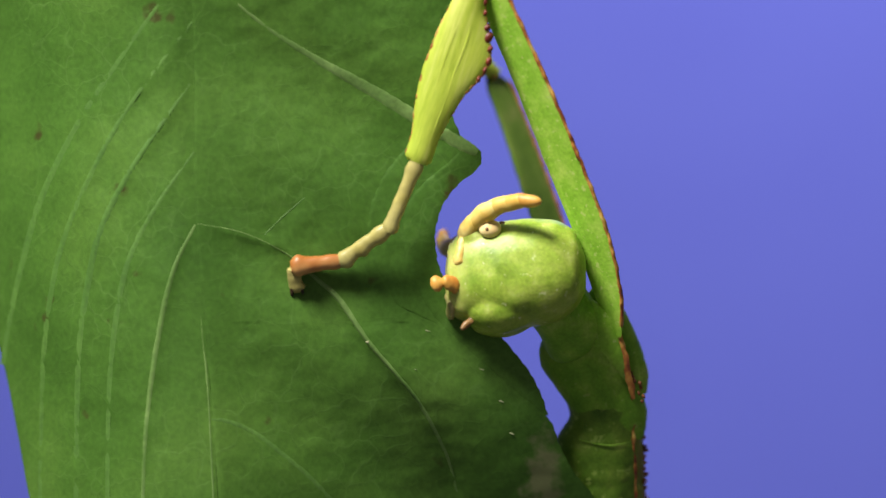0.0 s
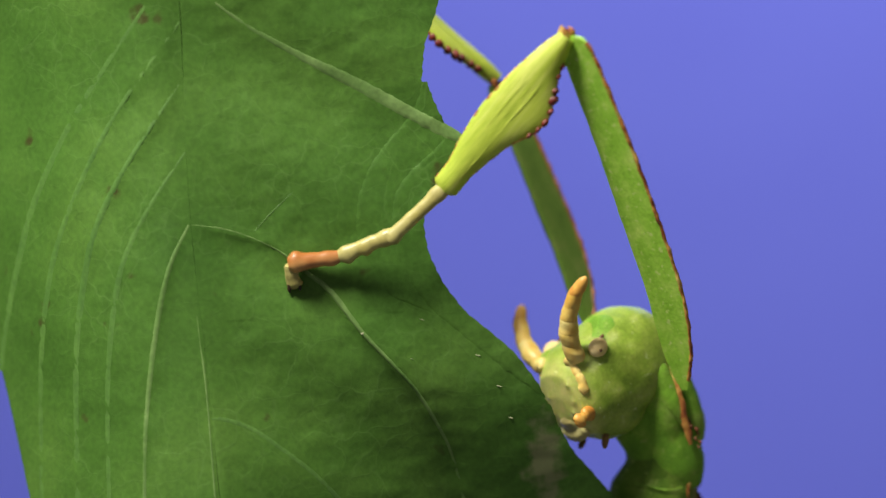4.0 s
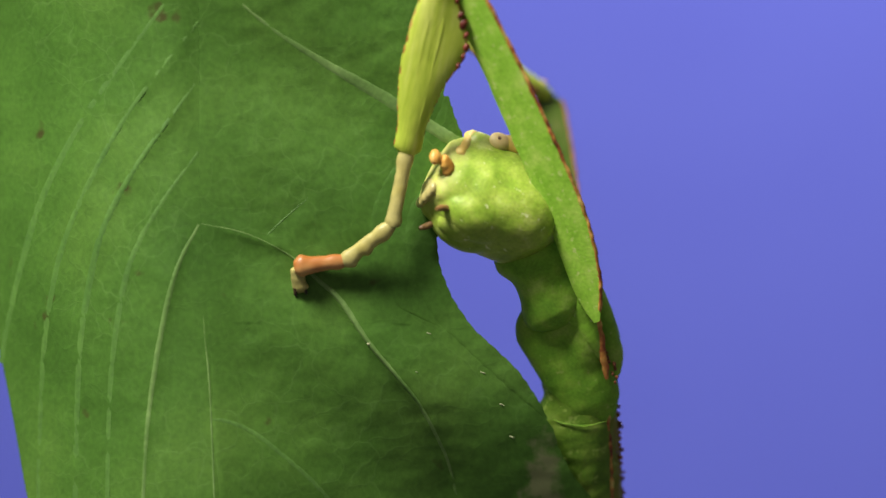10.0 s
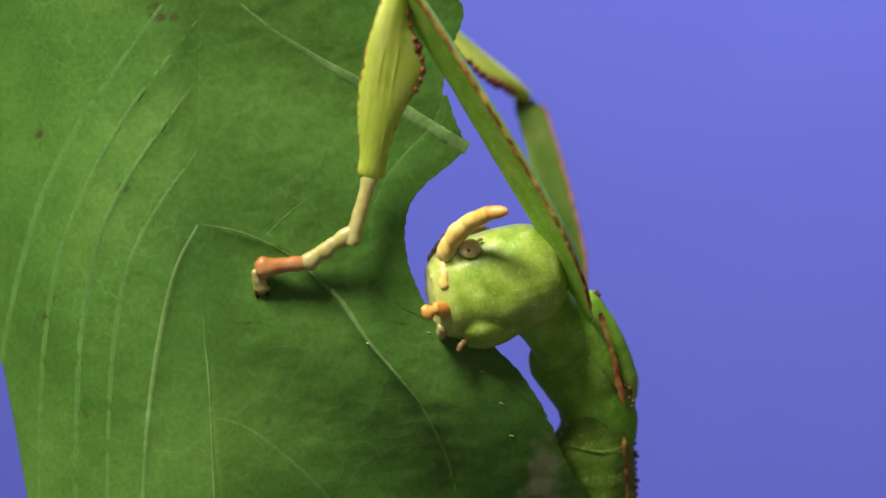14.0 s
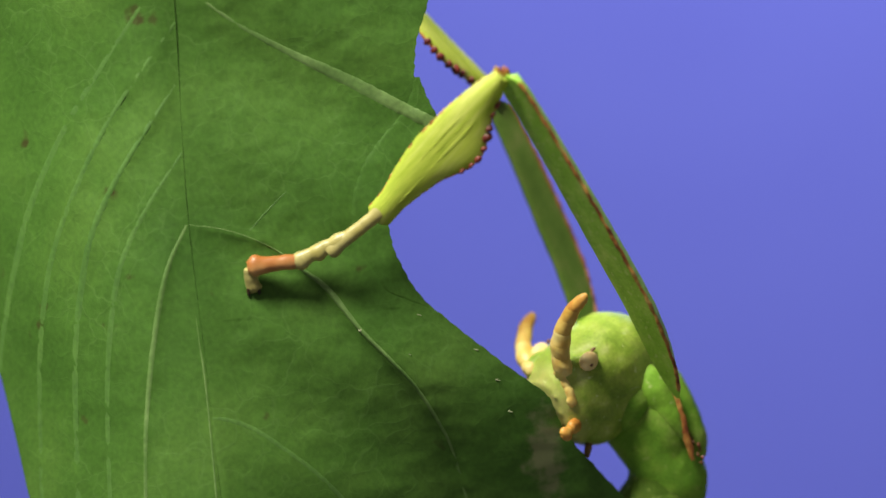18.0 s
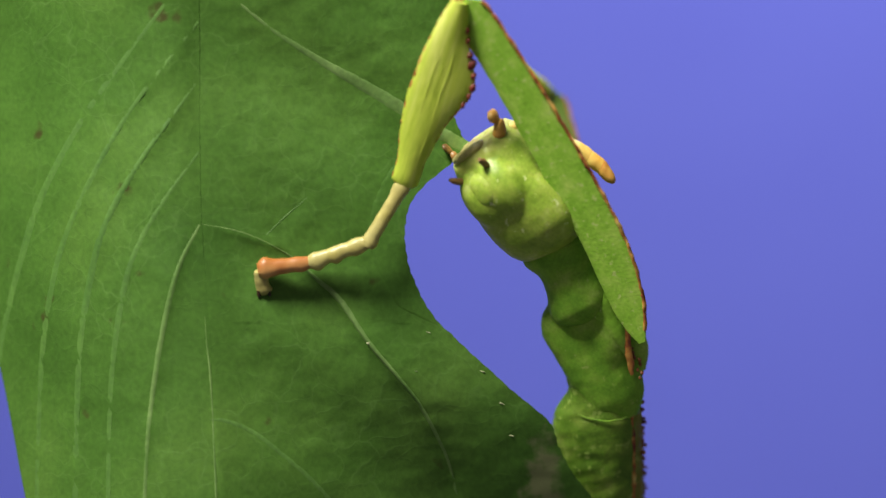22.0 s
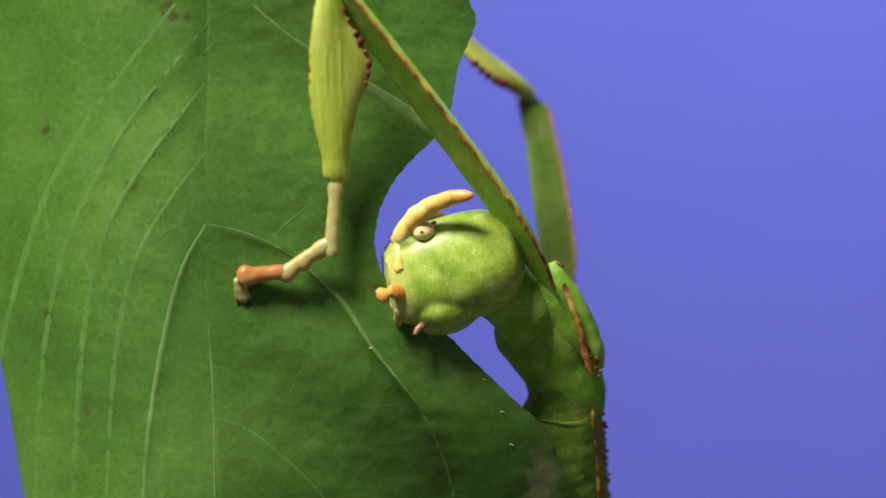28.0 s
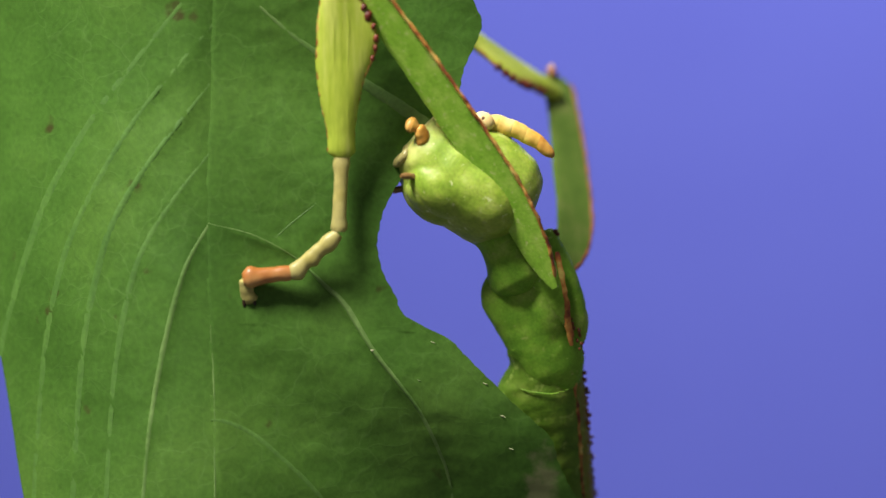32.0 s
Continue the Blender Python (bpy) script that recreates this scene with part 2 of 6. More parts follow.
def limb(bm, length, stations, n=28, k=16, sharp=1.0, rough=0.0, bend=0.0):
    """A limb along +Z: stations of (share of the length, reach to -X, reach to +X, half thickness). sharp below 1 rounds, above 1 keels the section."""
    rings = []
    for s, lo, hi, th in smooth_rows(stations, n):
        ring = []
        for i in range(k):
            a = 2 * math.pi * i / k
            c, q = math.cos(a), math.sin(a)
            x = (hi if c > 0 else lo) * math.copysign(abs(c) ** (1 / sharp if sharp < 1 else 1), c)
            y = th * math.copysign(abs(q) ** sharp, q)
            w = 1 + rough * noise.noise(Vector((x * 0.06, y * 0.06, s * length * 0.06)))
            ring.append(Vector((x * w + bow(s, bend), y * w, s * length)))
        rings.append(ring)
    ring_loft(bm, rings)


def tube(bm, points, radii, k=10, knots=0, rough=0.0, flat=1.0):
    """A round rod through points, thickness by point; knots: finer steps between them; flat: thickness across the picture's depth."""
    pts = [Vector(p) for p in points]
    rows = smooth_rows([(i, *p, r) for i, (p, r) in enumerate(zip(pts, radii))], max(len(pts), knots or len(pts) * 4))
    pos = [Vector(r[1:4]) for r in rows]
    rings = []
    for i, p in enumerate(pos):
        d = (pos[min(i + 1, len(pos) - 1)] - pos[max(i - 1, 0)]).normalized()
        side = d.cross(Vector((0, 1, 0)))
        side = side.normalized() if side.length > 0.05 else Vector((1, 0, 0))
        up = side.cross(d).normalized()
        ring = []
        for j in range(k):
            a = 2 * math.pi * j / k
            q = side * math.cos(a) + up * math.sin(a) * flat
            w = rows[i][4] * (1 + rough * noise.noise((p + q * 8) * 0.09))
            ring.append(p + q * w)
        rings.append(ring)
    ring_loft(bm, rings)


def blob(bm, center, radii, rough=0.0, level=3, turn=None, freq=0.03):
    """An egg with an uneven skin."""
    made = bmesh.ops.create_icosphere(bm, subdivisions=level, radius=1.0)["verts"]
    for vert in made:
        n = vert.co.copy()
        p = Vector((n.x * radii[0], n.y * radii[1], n.z * radii[2]))
        p *= 1 + rough * noise.noise(p * freq + Vector(center) * 0.01)
        if turn:
            p = turn @ p
        vert.co = p + Vector(center)


def fuse(ob, cell=3.6, rounds=6):
    """Melts the lumps of a part into one skin."""
    m = ob.modifiers.new("skin", "REMESH")
    m.mode, m.voxel_size, m.use_smooth_shade = "VOXEL", cell * U, True
    m = ob.modifiers.new("soften", "SMOOTH")
    m.factor, m.iterations = 0.5, rounds
    return ob


def empty(name, place):
    ob = new(name)
    ob.empty_display_size = 0.002
    ob.location = place
    return ob


# ---- backdrop ----
def build_backdrop():
    bm = bmesh.new()
    rows = []
    for i in range(25):
        s = i / 24
        v, d = (-14000 + s * 26000, 20000) if s < 0.8 else (6800 + (s - 0.8) * 4000, 20000 - (s - 0.8) ** 2 * 60000)
        rows.append([bm.verts.new((x, d + 60 * math.sin(x * 0.0004 + i * 0.2), 441 - v)) for x in np.linspace(-16000, 16000, 17)])
    for a, b in zip(rows, rows[1:]):
        for i in range(16):
            bm.faces.new((a[i], a[i + 1], b[i + 1], b[i]))
    made = bmesh.ops.extrude_face_region(bm, geom=bm.faces[:])["geom"]
    for g in made:
        if isinstance(g, bmesh.types.BMVert):
            g.co.y += 20
    tagged(part("backdrop", bm, PAPER), "plain blue paper sheet hung behind the leaf", "backdrop", kind="structure")


# ---- leaf ----
PIVOT = (360.0, 780.0)


def curve(points, rag=0.0):
    """A smooth course u(v) through points (v, u); rag: fine unevenness, the same for all courses at one height."""
    v = np.array([p[0] for p in points], float)
    u = np.array([p[1] for p in points], float)
    fine = np.linspace(v[0], v[-1], 400)
    m = np.gradient(u, v)
    i = np.clip(np.searchsorted(v, fine) - 1, 0, len(v) - 2)
    h = v[i + 1] - v[i]
    x = (fine - v[i]) / h
    course = (2 * x**3 - 3 * x**2 + 1) * u[i] + (x**3 - 2 * x**2 + x) * h * m[i] + (-2 * x**3 + 3 * x**2) * u[i + 1] + (x**3 - x**2) * h * m[i + 1]
    return lambda t: float(np.interp(t, fine, course)) + rag * (math.sin(t * 0.31) + 0.5 * math.sin(t * 0.61 + 1) + 0.6 * math.sin(t * 0.117))


EDGE_1 = curve([(455, 765), (500, 790), (545, 835), (600, 890), (680, 950), (740, 973)], 0.8)
EDGE_2 = curve([(254, 842), (269, 851), (299, 845), (325, 812), (356, 788), (390, 774), (426, 770), (486, 782), (525, 800), (568, 829), (652, 916), (720, 962), (740, 972)], 0.8)
EDGE_3 = curve([(160, 785), (200, 799), (240, 815), (254, 821), (268, 812), (300, 778), (324, 749), (345, 731), (371, 719), (415, 714), (462, 720), (510, 738), (558, 766), (580, 786)], 0.8)
EDGE_2B = curve([(254, 821), (268, 812), (300, 778), (324, 749), (345, 731), (371, 719), (415, 714), (462, 720), (510, 738), (558, 766), (600, 808), (637, 849), (700, 920), (740, 970)], 0.8)
EDGE_4_FREE = curve([(-90, 775), (-20, 800), (16, 815), (36, 812), (70, 798), (110, 785), (160, 779), (200, 768), (234, 745), (278, 703), (310, 680), (339, 665), (380, 653), (420, 650), (450, 656), (476, 667), (510, 688),
                (544, 709), (560, 742), (571, 768), (580, 787), (600, 808), (637, 849), (700, 920), (740, 970), (790, 992), (830, 1012), (882, 1052), (990, 1140)], 0.8)


def EDGE_4(v):
    """The margin that is left in the end."""
    return EDGE_2B(v) if 590 <= v <= 738 else EDGE_4_FREE(v)


LEFT_EDGE = curve([(-90, -260), (200, -170), (420, -85), (650, -10), (760, 14), (882, 38), (990, 66)])
SEAM = curve([(-90, 335), (0, 338), (400, 346), (650, 366), (882, 382), (990, 390)])


# veins of the half that falls away: their courses, and how far the skin folds up along each
FOLDS = ((curve([(-90, 343), (40, 343), (210, 215), (370, 130), (480, 92), (620, 70), (800, 62), (990, 60)]), 5.0),
         (curve([(-90, 338), (150, 338), (290, 240), (400, 180), (520, 150), (660, 134), (990, 128)]), 8.0),
         (curve([(-90, 345), (270, 345), (370, 275), (470, 225), (600, 200), (740, 190), (990, 188)]), 3.5),
         (curve([(-90, 347), (398, 347), (470, 312), (560, 288), (680, 268), (800, 256), (990, 250)]), 9.0))


def leaf_depth(u, v):
    """How far the leaf's skin lies behind the insect's plane: the half with the foot is almost flat, the other half falls away."""
    s = SEAM(v)
    if u >= s:
        x = u - s
        low = min(1.0, max(0.0, (v - 420) / 300))
        d = -30 + 85 * (x / 550) ** 1.4 * (1 - 0.38 * low * low * (3 - 2 * low)) + (52 * max(0.0, (v - 400) / 450) ** 1.5 + 42 * max(0.0, (v - 500) / 350) ** 1.9) * min(1.0, x / 420)
        g = v - float(np.interp(u, [350, 500, 590, 650, 740, 800, 850], [395, 440, 520, 605, 710, 830, 990]))
        if g > 0:
            d += 20 * min(1.0, 0.3 + x / 330) * (1 - math.exp(-g / 30)) * math.exp(-g / 190) * min(1.0, x / 60) * min(1.0, max(0.0, (960 - u) / 250))
        d += 5 * math.sin((v - 0.55 * x) * 0.021 + 0.6) * min(1, x / 120) * min(1.0, max(0.0, (980 - u) / 260))
    else:
        x = (s - u) / 350
        d = -30 + 195 * x**2.0
        for course, high in FOLDS:
            off = u - course(v)
            d -= 0.62 * high * math.exp(-abs(off) / (48 if off < 0 else 13)) * min(1.0, x * 8)
        d += 3.0 * noise.noise(Vector((u * 0.012, v * 0.006, 3))) * min(1, x * 4)
    inland = min(1.0, abs(u - s) / 90)
    d += (1.5 * noise.noise(Vector((u * 0.022, v * 0.022, 0))) + 0.8 * noise.noise(Vector((u * 0.05, v * 0.05, 7)))) * inland
    if v < 260:
        d -= 22 * ((260 - v) / 300) ** 2
    return d


LEAF_THICK = 7.0


def thick(u, v):
    """The leaf's thickness, thinned out where the halves lap at the midrib."""
    return 0.8 + (LEAF_THICK - 0.8) * min(1.0, max(0.0, abs(u - SEAM(v)) / 40))


def skin_sheet(bm, grid, tuck=0.0):
    """A sheet of leaf with thickness from a grid of (u, v), drawn about the leaf's pivot."""
    top, low = [], []
    for row in grid:
        top.append([bm.verts.new((u - PIVOT[0], leaf_depth(u, v) - 60 + (tuck if j == 0 else 0), PIVOT[1] - v)) for j, (u, v) in enumerate(row)])
        low.append([bm.verts.new((u - PIVOT[0], leaf_depth(u, v) - 60 + thick(u, v) - (tuck if j == 0 else 0), PIVOT[1] - v)) for j, (u, v) in enumerate(row)])
    nr, nc = len(top), len(top[0])
    for i in range(nr - 1):
        for j in range(nc - 1):
            bm.faces.new((top[i][j], top[i][j + 1], top[i + 1][j + 1], top[i + 1][j]))
            bm.faces.new((low[i][j], low[i + 1][j], low[i + 1][j + 1], low[i][j + 1]))
    for i in range(nr - 1):
        for c in (0, nc - 1):
            bm.faces.new((top[i][c], top[i + 1][c], low[i + 1][c], low[i][c]))
    for j in range(nc - 1):
        for r in (0, nr - 1):
            bm.faces.new((top[r][j], top[r][j + 1], low[r][j + 1], low[r][j]))


def vein(name, points, radii, mat, parent, sink=0.35, flat=0.6):
    """A raised vein along points (u, v) on the leaf's skin."""
    fine = smooth_rows([(i, *p, r) for i, (p, r) in enumerate(zip(points, radii))], len(points) * 5)
    bm = bmesh.new()
    tube(bm, [(u - PIVOT[0], r * sink, PIVOT[1] - v) for _, u, v, r in fine], [f[3] for f in fine], 10, len(fine), 0.15, flat)
    for vert in bm.verts:
        vert.co.y += leaf_depth(vert.co.x + PIVOT[0], PIVOT[1] - vert.co.z) - 60
    return part(name, bm, mat, parent)


def build_leaf():
    leaf = tagged(empty("leaf", at(*PIVOT, 60)), "large green leaf with pale veins and an eaten edge", "leaf")
    vs = np.linspace(-90, 990, 120)
    bm = bmesh.new()
    skin_sheet(bm, [[(LEFT_EDGE(v) + (SEAM(v) + 5 - LEFT_EDGE(v)) * (j / 90), v) for j in range(91)] for v in vs])
    left = part("blade_half", bm, LEAF, leaf)
    bm = bmesh.new()
    vs = sorted(set(list(np.linspace(-90, 990, 300)) + [160, 200, 234, 278, 310, 339, 380, 420, 450, 476, 510, 544, 560, 571, 580, 600, 637, 700, 740]))
    skin_sheet(bm, [[(SEAM(v) - 50 + (EDGE_4(v) - SEAM(v) + 50) * (j / 60), v) for j in range(61)] for v in vs])
    for vert in bm.verts:
        u = vert.co.x + PIVOT[0]
        s = SEAM(PIVOT[1] - vert.co.z)
        if u < s:
            vert.co.y += 0.6 + (s - u) * 1.0
    right = part("blade_half", bm, LEAF, leaf)
    vein("midrib", [(357, 560), (361, 610), (366, 650), (371, 720), (375, 800), (379, 882), (384, 990)], [0.5, 1.2, 2.2, 1.6, 2.2, 1.8, 1.4], PALE_VEIN, left)
    vein("side_vein", [(347, 398), (312, 470), (288, 560), (268, 680), (256, 800), (250, 990)], [2, 4, 5, 4.5, 3.5, 3], PALE_VEIN, left, 0.0, 0.1)
    vein("side_vein", [(338, 150), (240, 290), (180, 400), (150, 520), (134, 660), (128, 990)], [2, 5, 6, 6, 5, 5], VEIN, left, 0.0, 0.06)
    vein("side_vein", [(336, -60), (160, 180), (70, 340), (30, 460), (0, 580), (-12, 650)], [2, 5, 6, 6, 5, 5], VEIN, left, 0.0, 0.06)
    vein("side_vein", [(343, 40), (215, 210), (130, 370), (92, 480), (70, 620), (62, 800), (60, 990)], [2, 4, 5, 5, 5, 4, 4], VEIN, left, 0.0, 0.06)
    vein("side_vein", [(345, 270), (275, 370), (225, 470), (200, 600), (190, 740), (188, 990)], [2, 4, 5, 5, 4, 4], VEIN, left, 0.0, 0.06)
    vein("side_vein", [(350, 396), (430, 412), (505, 448), (560, 494), (600, 530), (650, 603), (700, 662), (740, 712), (775, 775), (800, 840), (830, 990)],
         [0.6, 0.8, 1.4, 4, 5.2, 4.6, 3.8, 3.4, 3, 2.6, 2.6], PALE_VEIN, right, 0.05, 0.3)
    vein("side_vein", [(345, -60), (460, 40), (560, 105), (640, 150), (700, 185), (752, 217)], [1, 3, 7, 11, 12.5, 12.5], PALE_VEIN, right, 0.05, 0.14)
    vein("side_vein", [(372, 742), (400, 744), (450, 765), (510, 812), (560, 858), (620, 930)], [1, 4, 4.5, 4.5, 4.5, 4], VEIN, right, 0.05, 0.1)
    vein("veinlet", [(470, 415), (500, 385), (540, 350)], [0.8, 1.2, 0.6], VEIN, right, 0.05, 0.4)
    # chewed crumbs and pale scars
    for u, v, a, b in ((650, 605, 5, 4), (886, 712, 16, 1.8), (852, 655, 9, 1.4), (756, 586, 9, 1.4), (905, 770, 10, 1.4), (735, 655, 6, 1.2)):
        bm = bmesh.new()
        blob(bm, (u - PIVOT[0], leaf_depth(u, v) - 60.2, PIVOT[1] - v), (a * 0.6, 0.6, b * 0.7), 0.8, 2, Matrix.Rotation(0.3, 3, "Y"), 0.2)
        part("leaf_scar", bm, WITHERED, right)
    return leaf, left, right


def bite_times(points):
    v = [p[0] for p in points]
    t = [p[1] for p in points]
    return lambda x: float(np.interp(x, v, t))


STRIPS = ((EDGE_2, EDGE_1, 470, 738, 1, bite_times([(470, 0.1), (545, 0.5), (600, 1.2), (660, 2.2), (705, 3.0), (738, 4.2)])),
          (EDGE_2B, EDGE_2, 262, 738, 2, bite_times([(262, 9.7), (310, 10.3), (370, 11.2), (435, 12.1), (520, 13.1), (575, 14.1), (690, 16.6), (738, 18.0)])),
          (EDGE_4, EDGE_3, 165, 578, 3, bite_times([(165, 23.6), (240, 24.2), (330, 25.1), (370, 25.6), (510, 27.6), (545, 28.1), (578, 28.5)])))


def build_morsels(leaf):
    """The margin that is eaten on the way, bite by bite. Returns the pieces with their middles and the times of the bites."""
    made = []
    for inner, outer, v0, v1, cols, when in STRIPS:
        n = round((v1 - v0) / 27)
        for i in range(n):
            a, b = v0 + (v1 - v0) * i / n, v0 + (v1 - v0) * (i + 1) / n
            width = max(outer(0.5 * (a + b)) - inner(0.5 * (a + b)), 1)
            k = max(1, min(cols + 1, round(width / 30)))
            for j in range(k):
                grid = []
                for v in np.linspace(a, b, 9):
                    lo, hi = inner(v), max(outer(v), inner(v) + 0.5)
                    row = [(lo + (hi - lo) * (j + x) / k, v) for x in np.linspace(0, 1, 4)]
                    grid.append([(row[0][0] - 3, v)] + row if j == 0 else row)
                bm = bmesh.new()
                skin_sheet(bm, grid, 1.0 if j == 0 else 0.0)
                ob = part("leaf_morsel", bm, LEAF, leaf)
                mid = (sum(u for u, v in grid[4]) / len(grid[4]), grid[4][0][1])
                made.append((ob, mid, when(mid[1]) - 0.12 * (j / k)))
    for (u0, v0), (u1, v1), bite in (((748, 215), (776, 231), 24.35), ((774, 230), (803, 247), 24.25), ((801, 246), (824, 259), 24.15), ((823, 258), (845, 270), 9.75)):
        ob = vein("leaf_morsel", [(u0, v0), (0.5 * (u0 + u1), 0.5 * (v0 + v1)), (u1, v1)], [12.5, 12.5, 12.5] if u1 < 830 else [12, 10, 7], PALE_VEIN, leaf, 0.05, 0.16)
        made.append((ob, (0.5 * (u0 + u1), 0.5 * (v0 + v1)), bite))
    return made


# ---- leaf insect ----
BASE = at(1060, 900)


def bone(u0, v0, d0, u1, v1, d1, twist=0.0):
    """The pose of a limb, in the insect's space, whose root and tip lie at these places of the set drawing."""
    a, b = at(u0, v0, d0), at(u1, v1, d1)
    z = (b - a).normalized()
    x = Vector((0, 1, 0)).cross(z).normalized()
    y = z.cross(x)
    m = Matrix((x, y, z)).transposed().to_4x4()
    return Matrix.Translation(a - BASE) @ m @ Matrix.Rotation(radians(twist), 4, "Z")


def held(u, v, d, rx=0, ry=0, rz=0):
    """The pose of a part, in the insect's space, at a place of the set drawing and turned by degrees."""
    p = at(u, v, d) - BASE
    return pose(p.x, p.y, p.z, rx, ry, rz)


def bumps(bm, points, size, rough=0.35):
    for p in points:
        w = size * random.uniform(0.6, 1.35)
        blob(bm, p, (w, w * 0.8, w * random.uniform(0.8, 1.6)), rough, 1, None, 0.2)


FEMUR, FAR_FEMUR, TIBIA = 705.0, 490.0, 352.0
FEMUR_ST = [(0, 6, 6, 6), (0.025, 15, 14, 11), (0.07, 26, 24, 18), (0.14, 35, 33, 23), (0.24, 41, 37, 26.4), (0.34, 41, 39, 34.9), (0.52, 40, 40, 34.9), (0.75, 37, 37, 34.0), (0.9, 35, 35, 32.1), (0.96, 32, 33, 29.3), (0.99, 24, 26, 21.6), (1.0, 12, 14, 10.8)]
TIBIA_ST = [(0, 14, 16, 14), (0.08, 22, 24, 16), (0.2, 36, 32, 15), (0.3, 55, 37, 13), (0.4, 67, 40, 12), (0.5, 60, 42, 12), (0.6, 44, 41, 13), (0.75, 31, 34, 14), (0.88, 24, 25, 14), (0.95, 24, 25, 14), (0.985, 23, 24, 13), (1, 17, 17, 11)]
FAR_ST = [(a, b * 0.92, c * 0.92, d * 0.85) for a, b, c, d in FEMUR_ST]
FEMUR_BEND = 20.0


def keeled_section():
    """The thigh's section, for a half width of 40: a rounded triangle with a sharp keel towards +X and a broad flat face towards -Y."""
    keel, low, high = Vector((47, 0)), Vector((-47, 0)), Vector((4, 39))
    ring = []
    for before, corner, after, cut, swell in ((high, keel, low, 0.10, 0.6), (keel, low, high, 0.24, 2.5), (low, high, keel, 0.3, 2.0)):
        p, q = corner.lerp(before, cut), corner.lerp(after, cut)
        for i in range(5):
            f = i / 4
            ring.append(p.lerp(corner, f).lerp(corner.lerp(q, f), f))
        for f in (0.35, 0.65):
            mid = q.lerp(after.lerp(corner, 0.25), f)
            ring.append(mid + mid.normalized() * swell)
    return ring


def thigh(bm, length, stations, n=64):
    """A keeled limb along +Z with a bend, thinning by its stations."""
    section = keeled_section()
    rings = []
    for s, lo, hi, th in smooth_rows(stations, n):
        w, t = (lo + hi) / 80, min(1.0, th / 25)
        ring = []
        for p in section:
            q = Vector((p.x * w + bow(s, FEMUR_BEND), p.y * w * (0.35 + 0.65 * t), s * length))
            ring.append(q + Vector((p.x, p.y, 0)).normalized() * 1.4 * noise.noise(q * 0.035))
        rings.append(ring)
    ring_loft(bm, rings)


def rim(bm, length, stations, side, size, n, start=0.02, stop=0.98, gap=0.0, dy=0.0, bend=0.0):
    """A row of small warts along one margin of a limb."""
    rows = smooth_rows(stations, 60)
    pts = []
    line = []
    for i in range(70):
        s = start + (stop - start) * i / 69
        lo, hi = np.interp(s, rows[:, 0], rows[:, 1]), np.interp(s, rows[:, 0], rows[:, 2])
        line.append(((-lo + 2.5 if side < 0 else hi - 2.5) + bow(s, bend) + random.uniform(-1, 1), dy + random.uniform(-1, 1), s * length))
    tube(bm, line, [size * (0.75 + 0.25 * noise.noise(Vector((p[2] * 0.05, size, side)))) for p in line], 8, 140, 0.15)
    for i in range(n):
        s = start + (stop - start) * i / (n - 1) + random.uniform(-0.3, 0.3) / n
        if random.random() < gap:
            continue
        lo, hi = np.interp(s, rows[:, 0], rows[:, 1]), np.interp(s, rows[:, 0], rows[:, 2])
        pts.append(((-lo + 3 if side < 0 else hi - 3) + bow(s, bend), dy, s * length))
    bumps(bm, pts, size * 0.62)


